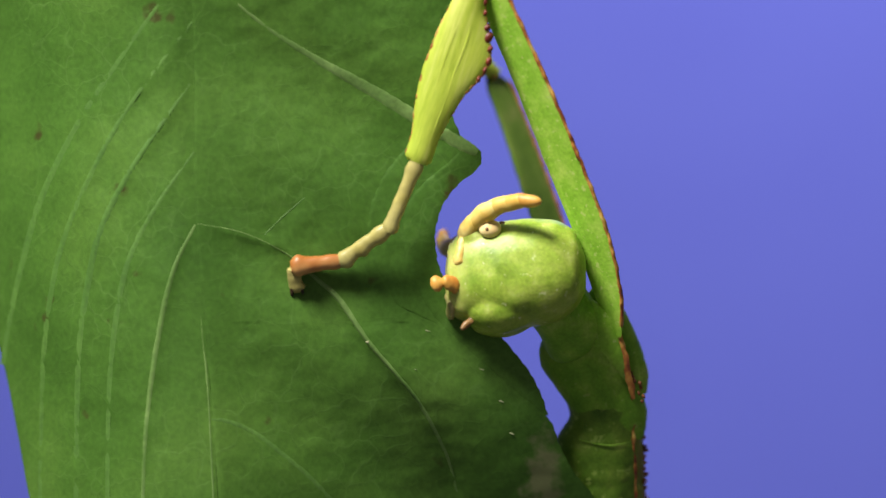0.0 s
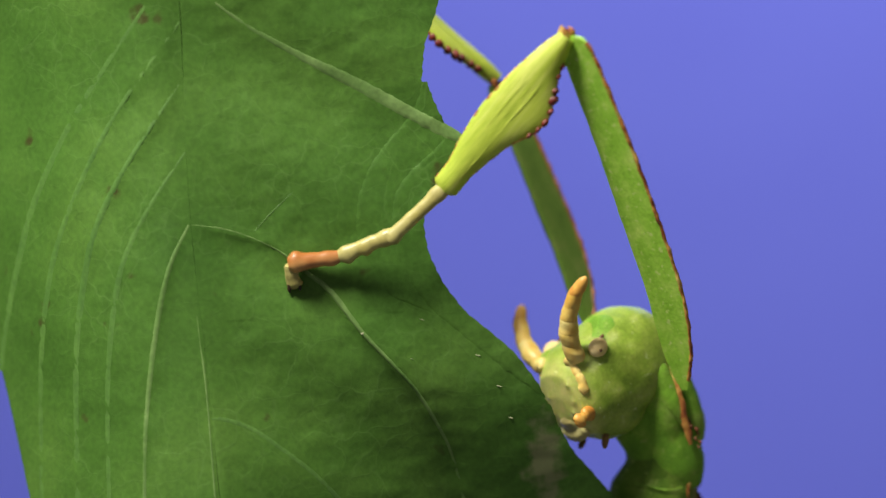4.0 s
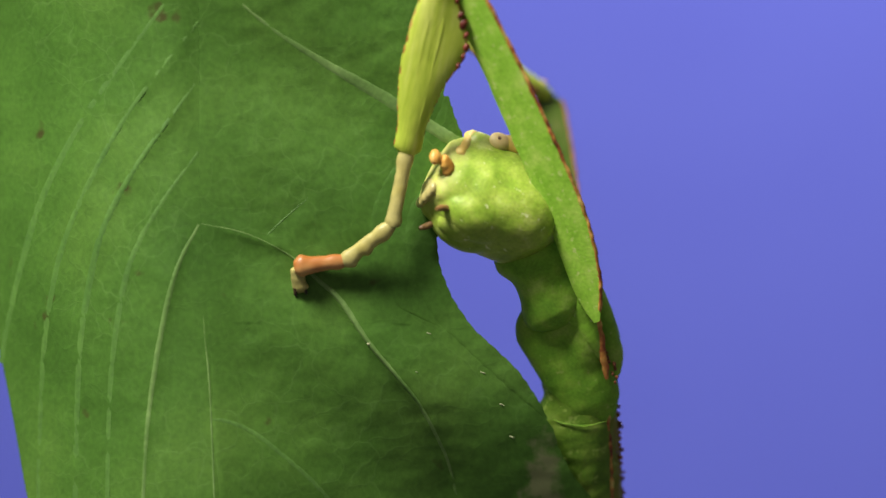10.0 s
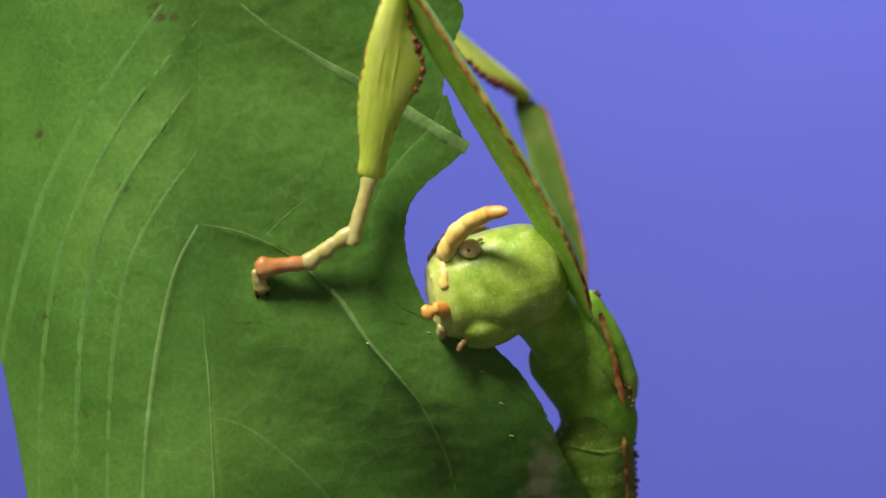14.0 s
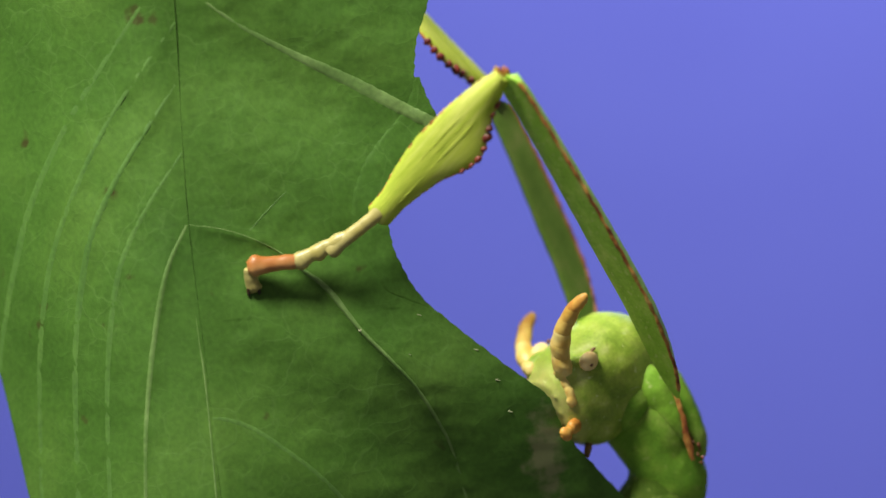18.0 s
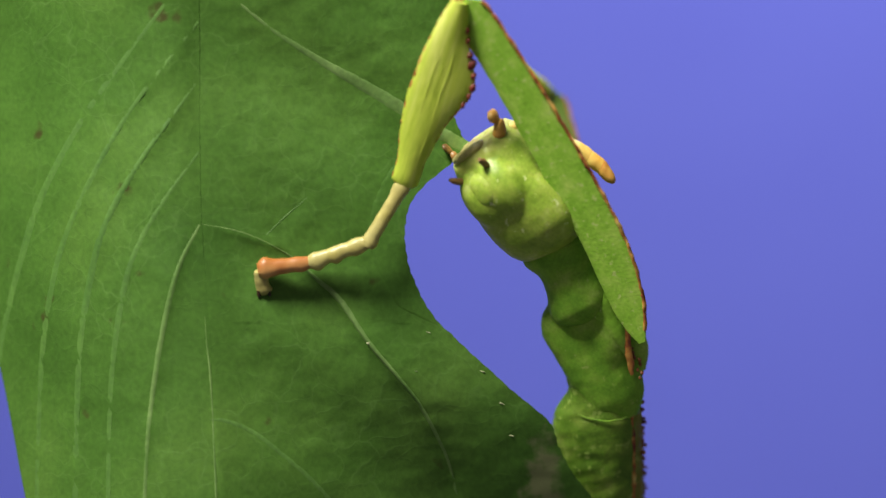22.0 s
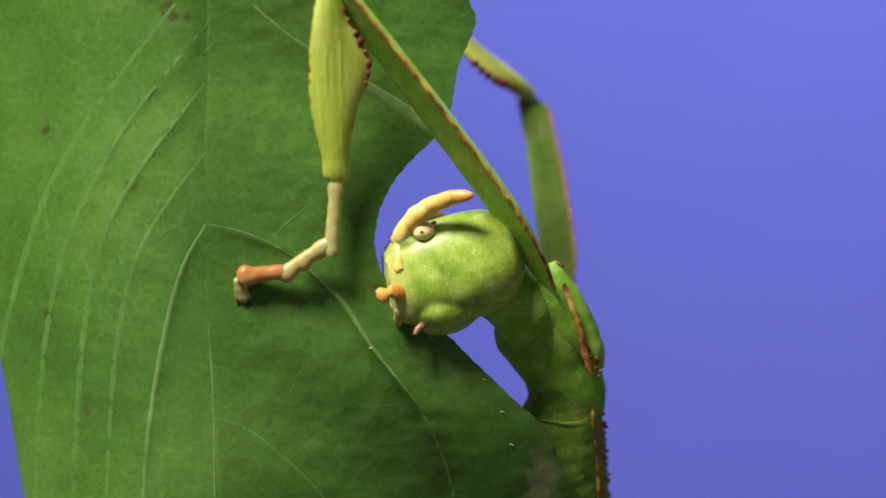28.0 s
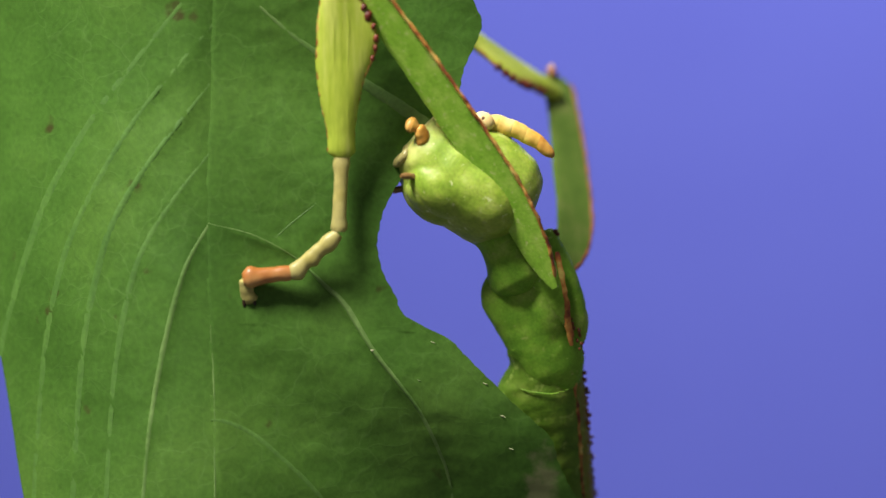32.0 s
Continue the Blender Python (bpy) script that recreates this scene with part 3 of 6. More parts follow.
def build_leg(insect, far):
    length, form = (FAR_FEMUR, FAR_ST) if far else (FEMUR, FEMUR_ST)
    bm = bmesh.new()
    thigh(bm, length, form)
    # far side: shade painted in as a darker skin, its keel darker too
    femur = part("front_femur", bm, SHADED_FEMUR_SKIN if far else FEMUR_SKIN, insect, "flat green thigh with a rusty keel")
    bm = bmesh.new()
    rim(bm, length, [(a, b, c * 1.17, d) for a, b, c, d in form], 1, 4.4, 44, 0.03, 0.98, 0.25, 0.0, FEMUR_BEND)
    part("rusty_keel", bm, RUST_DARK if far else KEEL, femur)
    bm = bmesh.new()
    bumps(bm, [(-12 + 5 * i, -4 + 4 * i, length + 1 + 3 * (i % 2)) for i in range(4)], 9)
    part("knee_wart", bm, RUST, femur, "orange-red knee tip")
    bm = bmesh.new()
    limb(bm, TIBIA, TIBIA_ST, 50, 20, 1.3, 0.04)
    tibia = part("front_tibia", bm, TIBIA_SKIN, insect, "yellow-green shin with a lobed rust-edged flange")
    for x in (-16, -4, 8):
        bm = bmesh.new()
        tube(bm, [(x * 0.3, -13, 0.1 * TIBIA), (x, -10.5, 0.3 * TIBIA), (x + 2, -9.5, 0.5 * TIBIA), (x * 0.8 + 1, -10.5, 0.75 * TIBIA), (x * 0.5, -10.5, 0.95 * TIBIA)], [1, 2.6, 2.8, 2.6, 1.5], 6, 20, 0.1)
        part("rib", bm, TIBIA_SKIN, tibia)
    bm = bmesh.new()
    rim(bm, TIBIA, TIBIA_ST, 1, 3.4, 46, 0.04, 0.97, 0.3)
    part("rusty_rim", bm, RUST, tibia)
    bm = bmesh.new()
    rim(bm, TIBIA, TIBIA_ST, -1, 3.4, 46, 0.06, 0.9, 0.3)
    part("rusty_rim", bm, RUST, tibia)
    rows = smooth_rows(TIBIA_ST, 60)
    for z, w, ln in ((46, 6, 9), (64, 5, 7), (88, 7, 8), (103, 9, 12), (122, 5, 7), (143, 6, 8), (160, 4, 6), (178, 4, 6)):
        bm = bmesh.new()
        blob(bm, (-float(np.interp(z / TIBIA, rows[:, 0], rows[:, 1])) + w * 0.45, 0, z), (w, 8.5, ln), 0.3, 2, Matrix.Rotation(random.uniform(-0.3, 0.3), 3, "Y"), 0.12)
        part("dark_spot", bm, DARK_RED, tibia, "dark red spot")
    if far:
        return femur, tibia
    bm = bmesh.new()
    limb(bm, 133, [(0, 14, 14, 11), (0.1, 15, 16, 11), (0.2, 13, 13, 10), (0.5, 12.5, 12.5, 10), (0.8, 13, 13, 10.5), (0.9, 15.5, 14, 11), (0.96, 15, 14, 11), (1, 11, 11, 9)], 26, 14, 1, 0.1)
    t1 = part("tarsus_joint", bm, TARSUS_SKIN, insect, "pale yellow first foot joint")
    bm = bmesh.new()
    limb(bm, 114, [(0, 10, 10, 9), (0.08, 13, 13, 10), (0.29, 16, 13, 11), (0.34, 13, 12, 10), (0.42, 13, 13, 10), (0.62, 17, 13, 11), (0.67, 13, 12, 10), (0.74, 14, 13, 10), (0.93, 18, 14, 11), (1, 11, 11, 9)],
         40, 12, 1, 0.1)
    t2 = part("tarsus_joint", bm, TARSUS_SKIN, insect, "three short pale foot joints")
    bm = bmesh.new()
    limb(bm, 92, [(0, 11, 11, 9), (0.1, 14, 13, 10), (0.4, 12, 14, 11), (0.7, 14, 18, 13), (0.9, 16, 21, 13), (1, 9, 13, 9)], 22, 12, 1, 0.1)
    t3 = part("tarsus_joint", bm, TARSUS_RED, insect, "reddish last foot joint")
    bm = bmesh.new()
    limb(bm, 46, [(0, 8, 9, 9), (0.15, 12, 13, 11), (0.55, 11, 12, 10), (0.85, 13, 13, 10), (1, 8, 8, 6)], 14, 12, 1, 0.3)
    pad = part("foot_pad", bm, TARSUS_SKIN, insect, "translucent pale foot pad with dark claws")
    for dx in (-7, 9):
        bm = bmesh.new()
        tube(bm, [(dx, -4, 36), (dx * 1.2, -6, 46), (dx * 1.1, -3, 52)], [4, 3, 1], 6)
        part("claw", bm, CLAW, pad)
    return femur, tibia, t1, t2, t3, pad


# along the head, from the face to the nape: place, crown, chin, half width
HEAD_ST = [(-112, 4, -44, 20), (-109, 32, -62, 42), (-99, 52, -80, 56), (-80, 67, -90, 66), (-55, 77, -94, 74), (-20, 84, -98, 82), (20, 89, -100, 88), (60, 90, -98, 88),
           (100, 80, -86, 80), (124, 58, -64, 62), (138, 22, -36, 32)]

HEAD_FINE = smooth_rows(HEAD_ST, 90)


def face(x, turn, lift=0.0):
    """A place on the head's skin: along the head, and degrees up from its side; a negative lift sinks it."""
    st = HEAD_FINE
    top, low, wide = (float(np.interp(x, st[:, 0], st[:, i])) for i in (1, 2, 3))
    c, q = math.cos(radians(turn)), math.sin(radians(turn))
    e = 2 / 2.5
    return Vector((x, (wide + lift) * math.copysign(abs(c) ** e, c), 0.5 * (top + low) + (0.5 * (top - low) + lift) * math.copysign(abs(q) ** e, q)))


def build_head(insect):
    bm = bmesh.new()
    rings = []
    for x, top, low, wide in smooth_rows(HEAD_ST, 40):
        ring = []
        for i in range(36):
            p = face(x, i * 10)
            ring.append(p + (p - Vector((x, 0, -10))).normalized() * 2.5 * noise.noise(p * 0.03))
        rings.append(ring)
    ring_loft(bm, rings)
    for sgn in (-1, 1):
        blob(bm, (-76, 30 * sgn, -58), (26, 22, 30), 0.04, 3, None, 0.05)
        blob(bm, (-54, 50 * sgn, 52), (32, 18, 22), 0.12, 3, None, 0.05)
        blob(bm, (-16, 18 * sgn, -74), (66, 46, 44), 0.03, 3, None, 0.05)
    for i in range(26):
        turn = random.uniform(-50, 50)
        w = random.uniform(2.5, 4.5)
        blob(bm, face(-111 + 30 * random.random(), turn if i % 2 else 180 - turn, -2.0), (w, w, w * 1.1), 0.3, 1, None, 0.2)
    head = fuse(part("head", bm, HEAD_SKIN, insect, "rounded green head with orange antennae"), 3.2, 12)
    bm = bmesh.new()
    for i in range(6):
        a = -1.0 + 2.0 * i / 5
        blob(bm, (-98 - 5 * math.cos(a), 34 * math.sin(a), -58 - 20 * math.cos(a)), (9, 10, 13), 0.3, 2, None, 0.09)
    blob(bm, (-98, 0, -48), (16, 34, 26), 0.2, 3, None, 0.08)
    fuse(part("labrum", bm, PALE_GREEN, head, "pale glossy upper lip"), 3.0, 5)
    bm = bmesh.new()
    blob(bm, (-34, 0, -104), (34, 32, 14), 0.12, 3, Matrix.Rotation(0.2, 3, "Y"), 0.05)
    fuse(part("labium", bm, HEAD_SKIN, head, "pale lower lip plate"), 3.2, 5)
    for sgn in (-1, 1):
        bm = bmesh.new()
        if sgn < 0:
            tube(bm, [(-84, -44, -38), (-98, -56, -37), (-110, -64, -34), (-116, -66, -34)], [12, 14, 12, 8.5], 12, 22, 0.3, 0.8)
        else:
            tube(bm, [(-84, 42, -38), (-98, 50, -38), (-110, 51, -36), (-116, 52, -35)], [7, 8, 8, 6], 10, 20, 0.3, 0.8)
        palp = part("maxillary_palp", bm, ORANGE if sgn < 0 else BROWN, head, "stubby jointed mouth feeler")
        bm = bmesh.new()
        w, y = (1.0, 66) if sgn < 0 else (0.6, 52)
        tube(bm, [(-115, y * sgn, -34), (-121, y * sgn, -36), (-127, y * sgn, -38), (-132, y * sgn, -41), (-136, y * sgn, -43)], [7 * w, 12 * w, 15 * w, 13 * w, 6 * w], 12, 24, 0.2, 0.6)
        part("palp_tip", bm, ORANGE if sgn < 0 else BROWN, palp)
        bm = bmesh.new()
        tube(bm, [(-56, 26 * sgn, -84), (-68, 32 * sgn, -98), (-78, 36 * sgn, -108), (-84, 38 * sgn, -114)], [7, 6.5, 6, 3.5], 8, 16, 0.25)
        part("labial_palp", bm, BROWN, head)
        bm = bmesh.new()
        blob(bm, (-31, 70 * sgn, 60), (20, 14, 17), 0.08, 3)
        part("eye", bm, EYE, head, "cream eye with a dark spot")
        bm = bmesh.new()
        blob(bm, (-37, 82.4 * sgn, 57), (3.6, 2.0, 3.4), 0.2, 2)
        part("eye_spot", bm, PUPIL, head)
        bm = bmesh.new()
        for i in range(9):
            blob(bm, (-76 + random.uniform(-9, 6), (44 + random.uniform(-7, 9)) * sgn, 56 + random.uniform(-9, 6)), (11, 9, 9), 0.4, 2, None, 0.1)
        for i in range(16):
            turn = 44 - 36 * i / 15 + random.uniform(-5, 5)
            blob(bm, face(-92 + 4 * random.random() + 0.25 * turn, turn if sgn > 0 else 180 - turn, -4.0), (10, 8, 8), 0.4, 2, None, 0.1)
        fuse(part("antenna_socket", bm, CREAM, head, "warty cream antenna socket"), 2.6, 3)
        bm = bmesh.new()
        for i in range(30):
            f = i / 29
            turn = 36 - 24 * f + random.uniform(-3, 3)
            blob(bm, face(-82 - 4 * f + random.uniform(-3, 3), turn if sgn > 0 else 180 - turn, -4.2), (6, 6, 6 - 2 * f), 0.5, 2, None, 0.1)
        fuse(part("eye_streak", bm, ORANGE, head, "orange streak below the eye"), 2.0, 3)
        bm = bmesh.new()
        blob(bm, (-10, 64 * sgn, 72), (6, 4, 3.5), 0.4, 2, None, 0.1)
        part("dark_fleck", bm, PUPIL, head, "dark fleck behind the eye")
    return head


ANTENNA_ST = [(0, 14), (8, 19), (22, 20), (33, 17), (46, 19), (62, 18), (90, 15.5), (118, 14.5), (140, 13.5), (156, 11.5), (165, 8), (169, 3)]


def build_antenna(insect):
    """Along +Z from its root: a tapering horn cut into joints by fine grooves."""
    z, r = [p[0] for p in ANTENNA_ST], [p[1] for p in ANTENNA_ST]
    cuts = (0, 33, 56, 82, 108, 134, 169)
    ob = None
    for a, b, mat in zip(cuts, cuts[1:], (CREAM, CREAM, CREAM, YELLOW, YELLOW, ORANGE)):
        rings = []
        for i in range(13):
            h = a + (b - a) * i / 12
            w = float(np.interp(h, z, r)) * (0.97 if i in (0, 12) and 0 < h < 169 else 1.0)
            ring = []
            for k in range(16):
                c = 2 * math.pi * k / 16
                q = Vector((w * math.cos(c), 0.88 * w * math.sin(c), h))
                q += Vector((math.cos(c), math.sin(c), 0)) * 1.1 * noise.noise(q * 0.07)
                q.x += 4 * noise.noise(Vector((h * 0.03, 3, 0))) - 20 * math.sin(math.pi * min(1.0, max(0.0, h - 10) / 158)) ** 0.8
                ring.append(q)
            rings.append(ring)
        bm = bmesh.new()
        ring_loft(bm, rings)
        if ob:
            part("antenna_joint", bm, mat, ob)
        else:
            ob = part("antenna", bm, mat, insect, "short blunt orange antenna")
    return ob


def build_thorax(insect):
    # the long middle segment, drawn about the dark notch at its upper outer corner
    bm = bmesh.new()
    limb(bm, 480, [(0, 112, 62, 60), (0.3, 108, 62, 60), (0.55, 104, 61, 60), (0.66, 101, 60, 58), (0.705, 96, 59, 55), (0.74, 84, 59, 52), (0.79, 72, 60, 50), (0.84, 76, 62, 50), (0.875, 74, 60, 46), (0.93, 56, 48, 36), (1.0, 24, 24, 18)],
         64, 26, 0.95, 0.04)
    for vert in bm.verts:
        vert.co.z -= 420
        vert.co.x -= 52
    meso = fuse(part("middle_thorax", bm, THORAX_SKIN, insect, "olive green middle body with a toothed rusty edge"), 3.4, 3)
    for z, w in ((-4, 44), (-76, 56)):
        bm = bmesh.new()
        tube(bm, [(-120, -30, z + 4), (-95, -w + 6, z), (-52, -w - 2, z - 5), (-15, -w + 8, z - 2)], [0.6, 1.1, 1.1, 0.6], 6, 24, 0.5)
        part("skin_fold", bm, SKIN, meso, "thin pale fold across the body")
    bm = bmesh.new()
    for i in range(38):
        z = -14 - i * 11 + random.uniform(-3, 3)
        w = random.uniform(3.5, 7)
        blob(bm, (5 + random.uniform(-4, 3), random.uniform(-22, 3), z), (w, w * 0.8, w * 0.8), 0.5, 1, None, 0.15)
        if random.random() < 0.6:
            blob(bm, (7 + random.uniform(-2, 3), -4, z + random.uniform(-4, 4)), (random.uniform(5, 10), 4, random.uniform(3, 6)), 0.4, 1, None, 0.15)
    part("toothed_edge", bm, RUST_DARK, meso, "row of dark rusty teeth")
    bm = bmesh.new()
    tube(bm, [(-14, -38, 4), (-12, -40, -60), (-13, -44, -180), (-15, -45, -300), (-16, -44, -400)], [3, 4, 5, 5, 5], 8, 90, 0.9, 0.4)
    part("rust_stripe", bm, RUST, meso, "rusty side stripe")
    # the front segment, along +Z from the crease to the neck, with its plate along the back
    bm = bmesh.new()
    limb(bm, 300, [(0, 30, 26, 18), (0.13, 62, 48, 36), (0.23, 69, 54, 43), (0.33, 77, 57, 48), (0.46, 86, 59, 53), (0.58, 95, 60, 56), (0.66, 96, 60, 56), (0.74, 90, 56, 52), (0.82, 66, 46, 44), (0.91, 44, 34, 32), (1.0, 22, 18, 16)], 50, 26, 0.97, 0.03)
    for vert in bm.verts:
        vert.co.z -= 100
    # the hip that carries the near thigh
    for i in range(9):
        f = i / 8
        w = 0.55 + 0.45 * math.sin(math.pi * (0.15 + 0.7 * f))
        blob(bm, (4 + 16 * f, -16 - 14 * f, 10 + 105 * f), (44 * w, 42 * w, 40), 0.0, 3)
    pro = fuse(part("front_thorax", bm, SKIN, insect, "soft green front body segment"), 3.6, 18)
    bm = bmesh.new()
    limb(bm, 158, [(0, 4, 6, 5), (0.2, 20, 15, 16), (0.5, 33, 21, 22), (0.72, 37, 23, 24), (0.88, 27, 18, 18), (1, 10, 8, 8)], 30, 20, 1, 0.05)
    for vert in bm.verts:
        vert.co += Vector((36 - vert.co.z * 0.06, -46 - vert.co.z * 0.05, 18))
    part("coxa", bm, COXA_SKIN, pro, "pale green hip lobe")
    bm = bmesh.new()
    tube(bm, [(34, -46, -20), (37, -50, 0), (43, -58, 40), (50, -60, 80), (56, -58, 118), (60, -56, 150)], [3, 6, 7, 7, 6, 4], 10, 90, 0.35, 0.3)
    part("rusty_keel", bm, KEEL, pro, "rusty stripe below the thigh")
    bm = bmesh.new()
    limb(bm, 210, [(0, 10, 12, 24), (0.1, 26, 24, 32), (0.3, 32, 26, 35), (0.6, 34, 25, 34), (0.85, 32, 22, 30), (0.95, 24, 20, 24), (1.0, 10, 16, 14)], 30, 18, 1, 0.05)
    for vert in bm.verts:
        vert.co.z -= 24
        vert.co.x += 50 + 8 * math.sin(math.pi * min(1, max(0, vert.co.z / 180)))
    part("back_plate", bm, SKIN, pro, "narrow green plate along the back")
    bm = bmesh.new()
    bumps(bm, [(70, -8, 178), (72, -10, 174)], 5)
    part("shoulder_wart", bm, DARK_RED, pro)
    bm = bmesh.new()
    bumps(bm, [(47 + random.uniform(-6, 9), -47 + random.uniform(-2, 6), 66 - 8 * i) for i in range(13)], 4.2)
    part("dark_wart", bm, RUST_DARK, pro, "dark rusty warts at the crease")
    bm = bmesh.new()
    limb(bm, 170, [(0, 36, 34, 26), (0.12, 62, 52, 52), (0.28, 64, 60, 60), (0.45, 52, 68, 60), (0.65, 46, 74, 62), (0.85, 58, 74, 64), (1, 52, 52, 48)], 26, 22, 1, 0.03)
    neck = fuse(part("neck", bm, SKIN, insect, "thick soft green neck"), 3.6, 8)
    return meso, pro, neck


build_backdrop()
leaf, blade_left, blade_right = build_leaf()
morsels = build_morsels(leaf)
insect = tagged(empty("leaf_insect", BASE), "bright green leaf insect feeding on the leaf's edge", "insect")
meso, pro, neck = build_thorax(insect)
far_femur, far_tibia = build_leg(insect, True)
femur, tibia, tarsus_a, tarsus_b, tarsus_c, foot = build_leg(insect, False)
head = build_head(insect)
antenna_near = build_antenna(insect)
antenna_far = build_antenna(insect)


# ---- what moves ----
def between(rows, t):
    """The pose at t on the way through rows."""
    for (t0, a), (t1, b) in zip(rows, rows[1:]):
        if t <= t1:
            return a.lerp(b, min(1.0, max(0.0, (t - t0) / (t1 - t0))))
    return rows[-1][1]


def motions():
    walk(femur, [
        (0, bone(1097, 599, 82, 848, -45, -58, -45)), (0.5, bone(1100, 596, 82, 855, -35, -113, -45)), (1, bone(1111, 599, 84, 866, -22, -144, -44)),
        (1.5, bone(1122, 610, 89, 880, -10, -144, -44)), (2, bone(1137, 623, 94, 900, 5, -150, -44)), (2.5, bone(1169, 648, 105, 940, 25, -132, -44)),
        (3, bone(1191, 677, 120, 965, 35, -65, -44)), (3.5, bone(1203, 686, 124, 985, 50, -89, -43)), (5.5, bone(1247, 720, 139, 1030, 115, -150, -42)),
        (6, bone(1247, 719, 130, 1035, 98, -128, -42)), (6.5, bone(1220, 701, 117, 1015, 60, -93, -34)), (7, bone(1178, 670, 79, 960, 25, -102, -25)),
        (7.5, bone(1142, 627, 71, 895, 5, -150, -15)), (8, bone(1145, 618, 43, 880, -15, -120, -5)), (8.5, bone(1152, 604, 41, 885, -20, -150, -5)),
        (9, bone(1082, 587, 33, 828, -55, -108, -5)), (9.5, bone(1057, 578, 32, 800, -60, -125, -20)), (10, bone(1056, 571, 31, 790, -60, -139, -35)),
        (10.5, bone(1050, 561, 33, 780, -65, -148, -42)), (11, bone(1040, 555, 37, 762, -65, -150, -48)), (11.3, bone(1034, 551, 39, 734, -59, -150, -52)),
        (11.5, bone(1030, 549, 41, 715, -55, -140, -54)), (12, bone(1033, 551, 50, 705, -55, -100, -60)), (12.5, bone(1028, 549, 52, 695, -45, -129, -60)),
        (13, bone(1031, 553, 54, 690, -30, -150, -60)), (13.5, bone(1034, 556, 60, 695, -25, -150, -60)), (14, bone(1046, 563, 66, 705, -15, -150, -60)),
        (14.5, bone(1060, 577, 71, 730, -5, -150, -60)), (16.5, bone(1129, 635, 98, 815, 55, -150, -60)), (17, bone(1162, 659, 104, 850, 80, -150, -60)),
        (17.5, bone(1179, 675, 108, 872, 95, -150, -60)), (18, bone(1205, 709, 121, 888, 140, -150, -60)), (18.5, bone(1214, 718, 126, 900, 150, -150, -60)),
        (19, bone(1237, 745, 139, 930, 180, -150, -60)), (19.5, bone(1238, 743, 133, 930, 175, -150, -58)), (20, bone(1227, 725, 121, 942, 140, -150, -55)),
        (20.5, bone(1205, 693, 99, 905, 105, -150, -48)), (21, bone(1169, 646, 76, 868, 50, -150, -40)), (21.5, bone(1138, 619, 50, 815, 25, -150, -32)),
        (22, bone(1137, 608, 40, 815, 10, -150, -25)), (22.5, bone(1127, 586, 34, 790, -5, -150, -18)), (23, bone(1064, 560, 25, 715, -35, -122, -10)),
        (23.5, bone(1056, 555, 26, 712, -40, -131, -9)), (24, bone(1039, 548, 28, 690, -45, -126, -8)), (24.5, bone(1012, 537, 28, 660, -50, -139, -18)),
        (25, bone(1007, 534, 31, 650, -50, -139, -28)), (25.5, bone(1006, 531, 34, 648, -50, -143, -34)), (27.5, bone(984, 530, 58, 585, -30, -98, -58)),
        (28, bone(983, 527, 62, 585, -20, -135, -60)), (28.5, bone(993, 531, 63, 600, -20, -135, -60)), (29, bone(1005, 537, 49, 622, -40, -82, -50)),
        (29.5, bone(1012, 531, 32, 630, -50, -83, -40)), (30, bone(1016, 527, 21, 640, -60, -83, -30)), (30.5, bone(1007, 518, 22, 635, -65, -116, -32)),
        (31, bone(1010, 519, 19, 640, -65, -115, -35)), (31.5, bone(992, 512, 18, 615, -65, -129, -38)), (32, bone(981, 511, 19, 600, -68, -110, -40)),
    ])
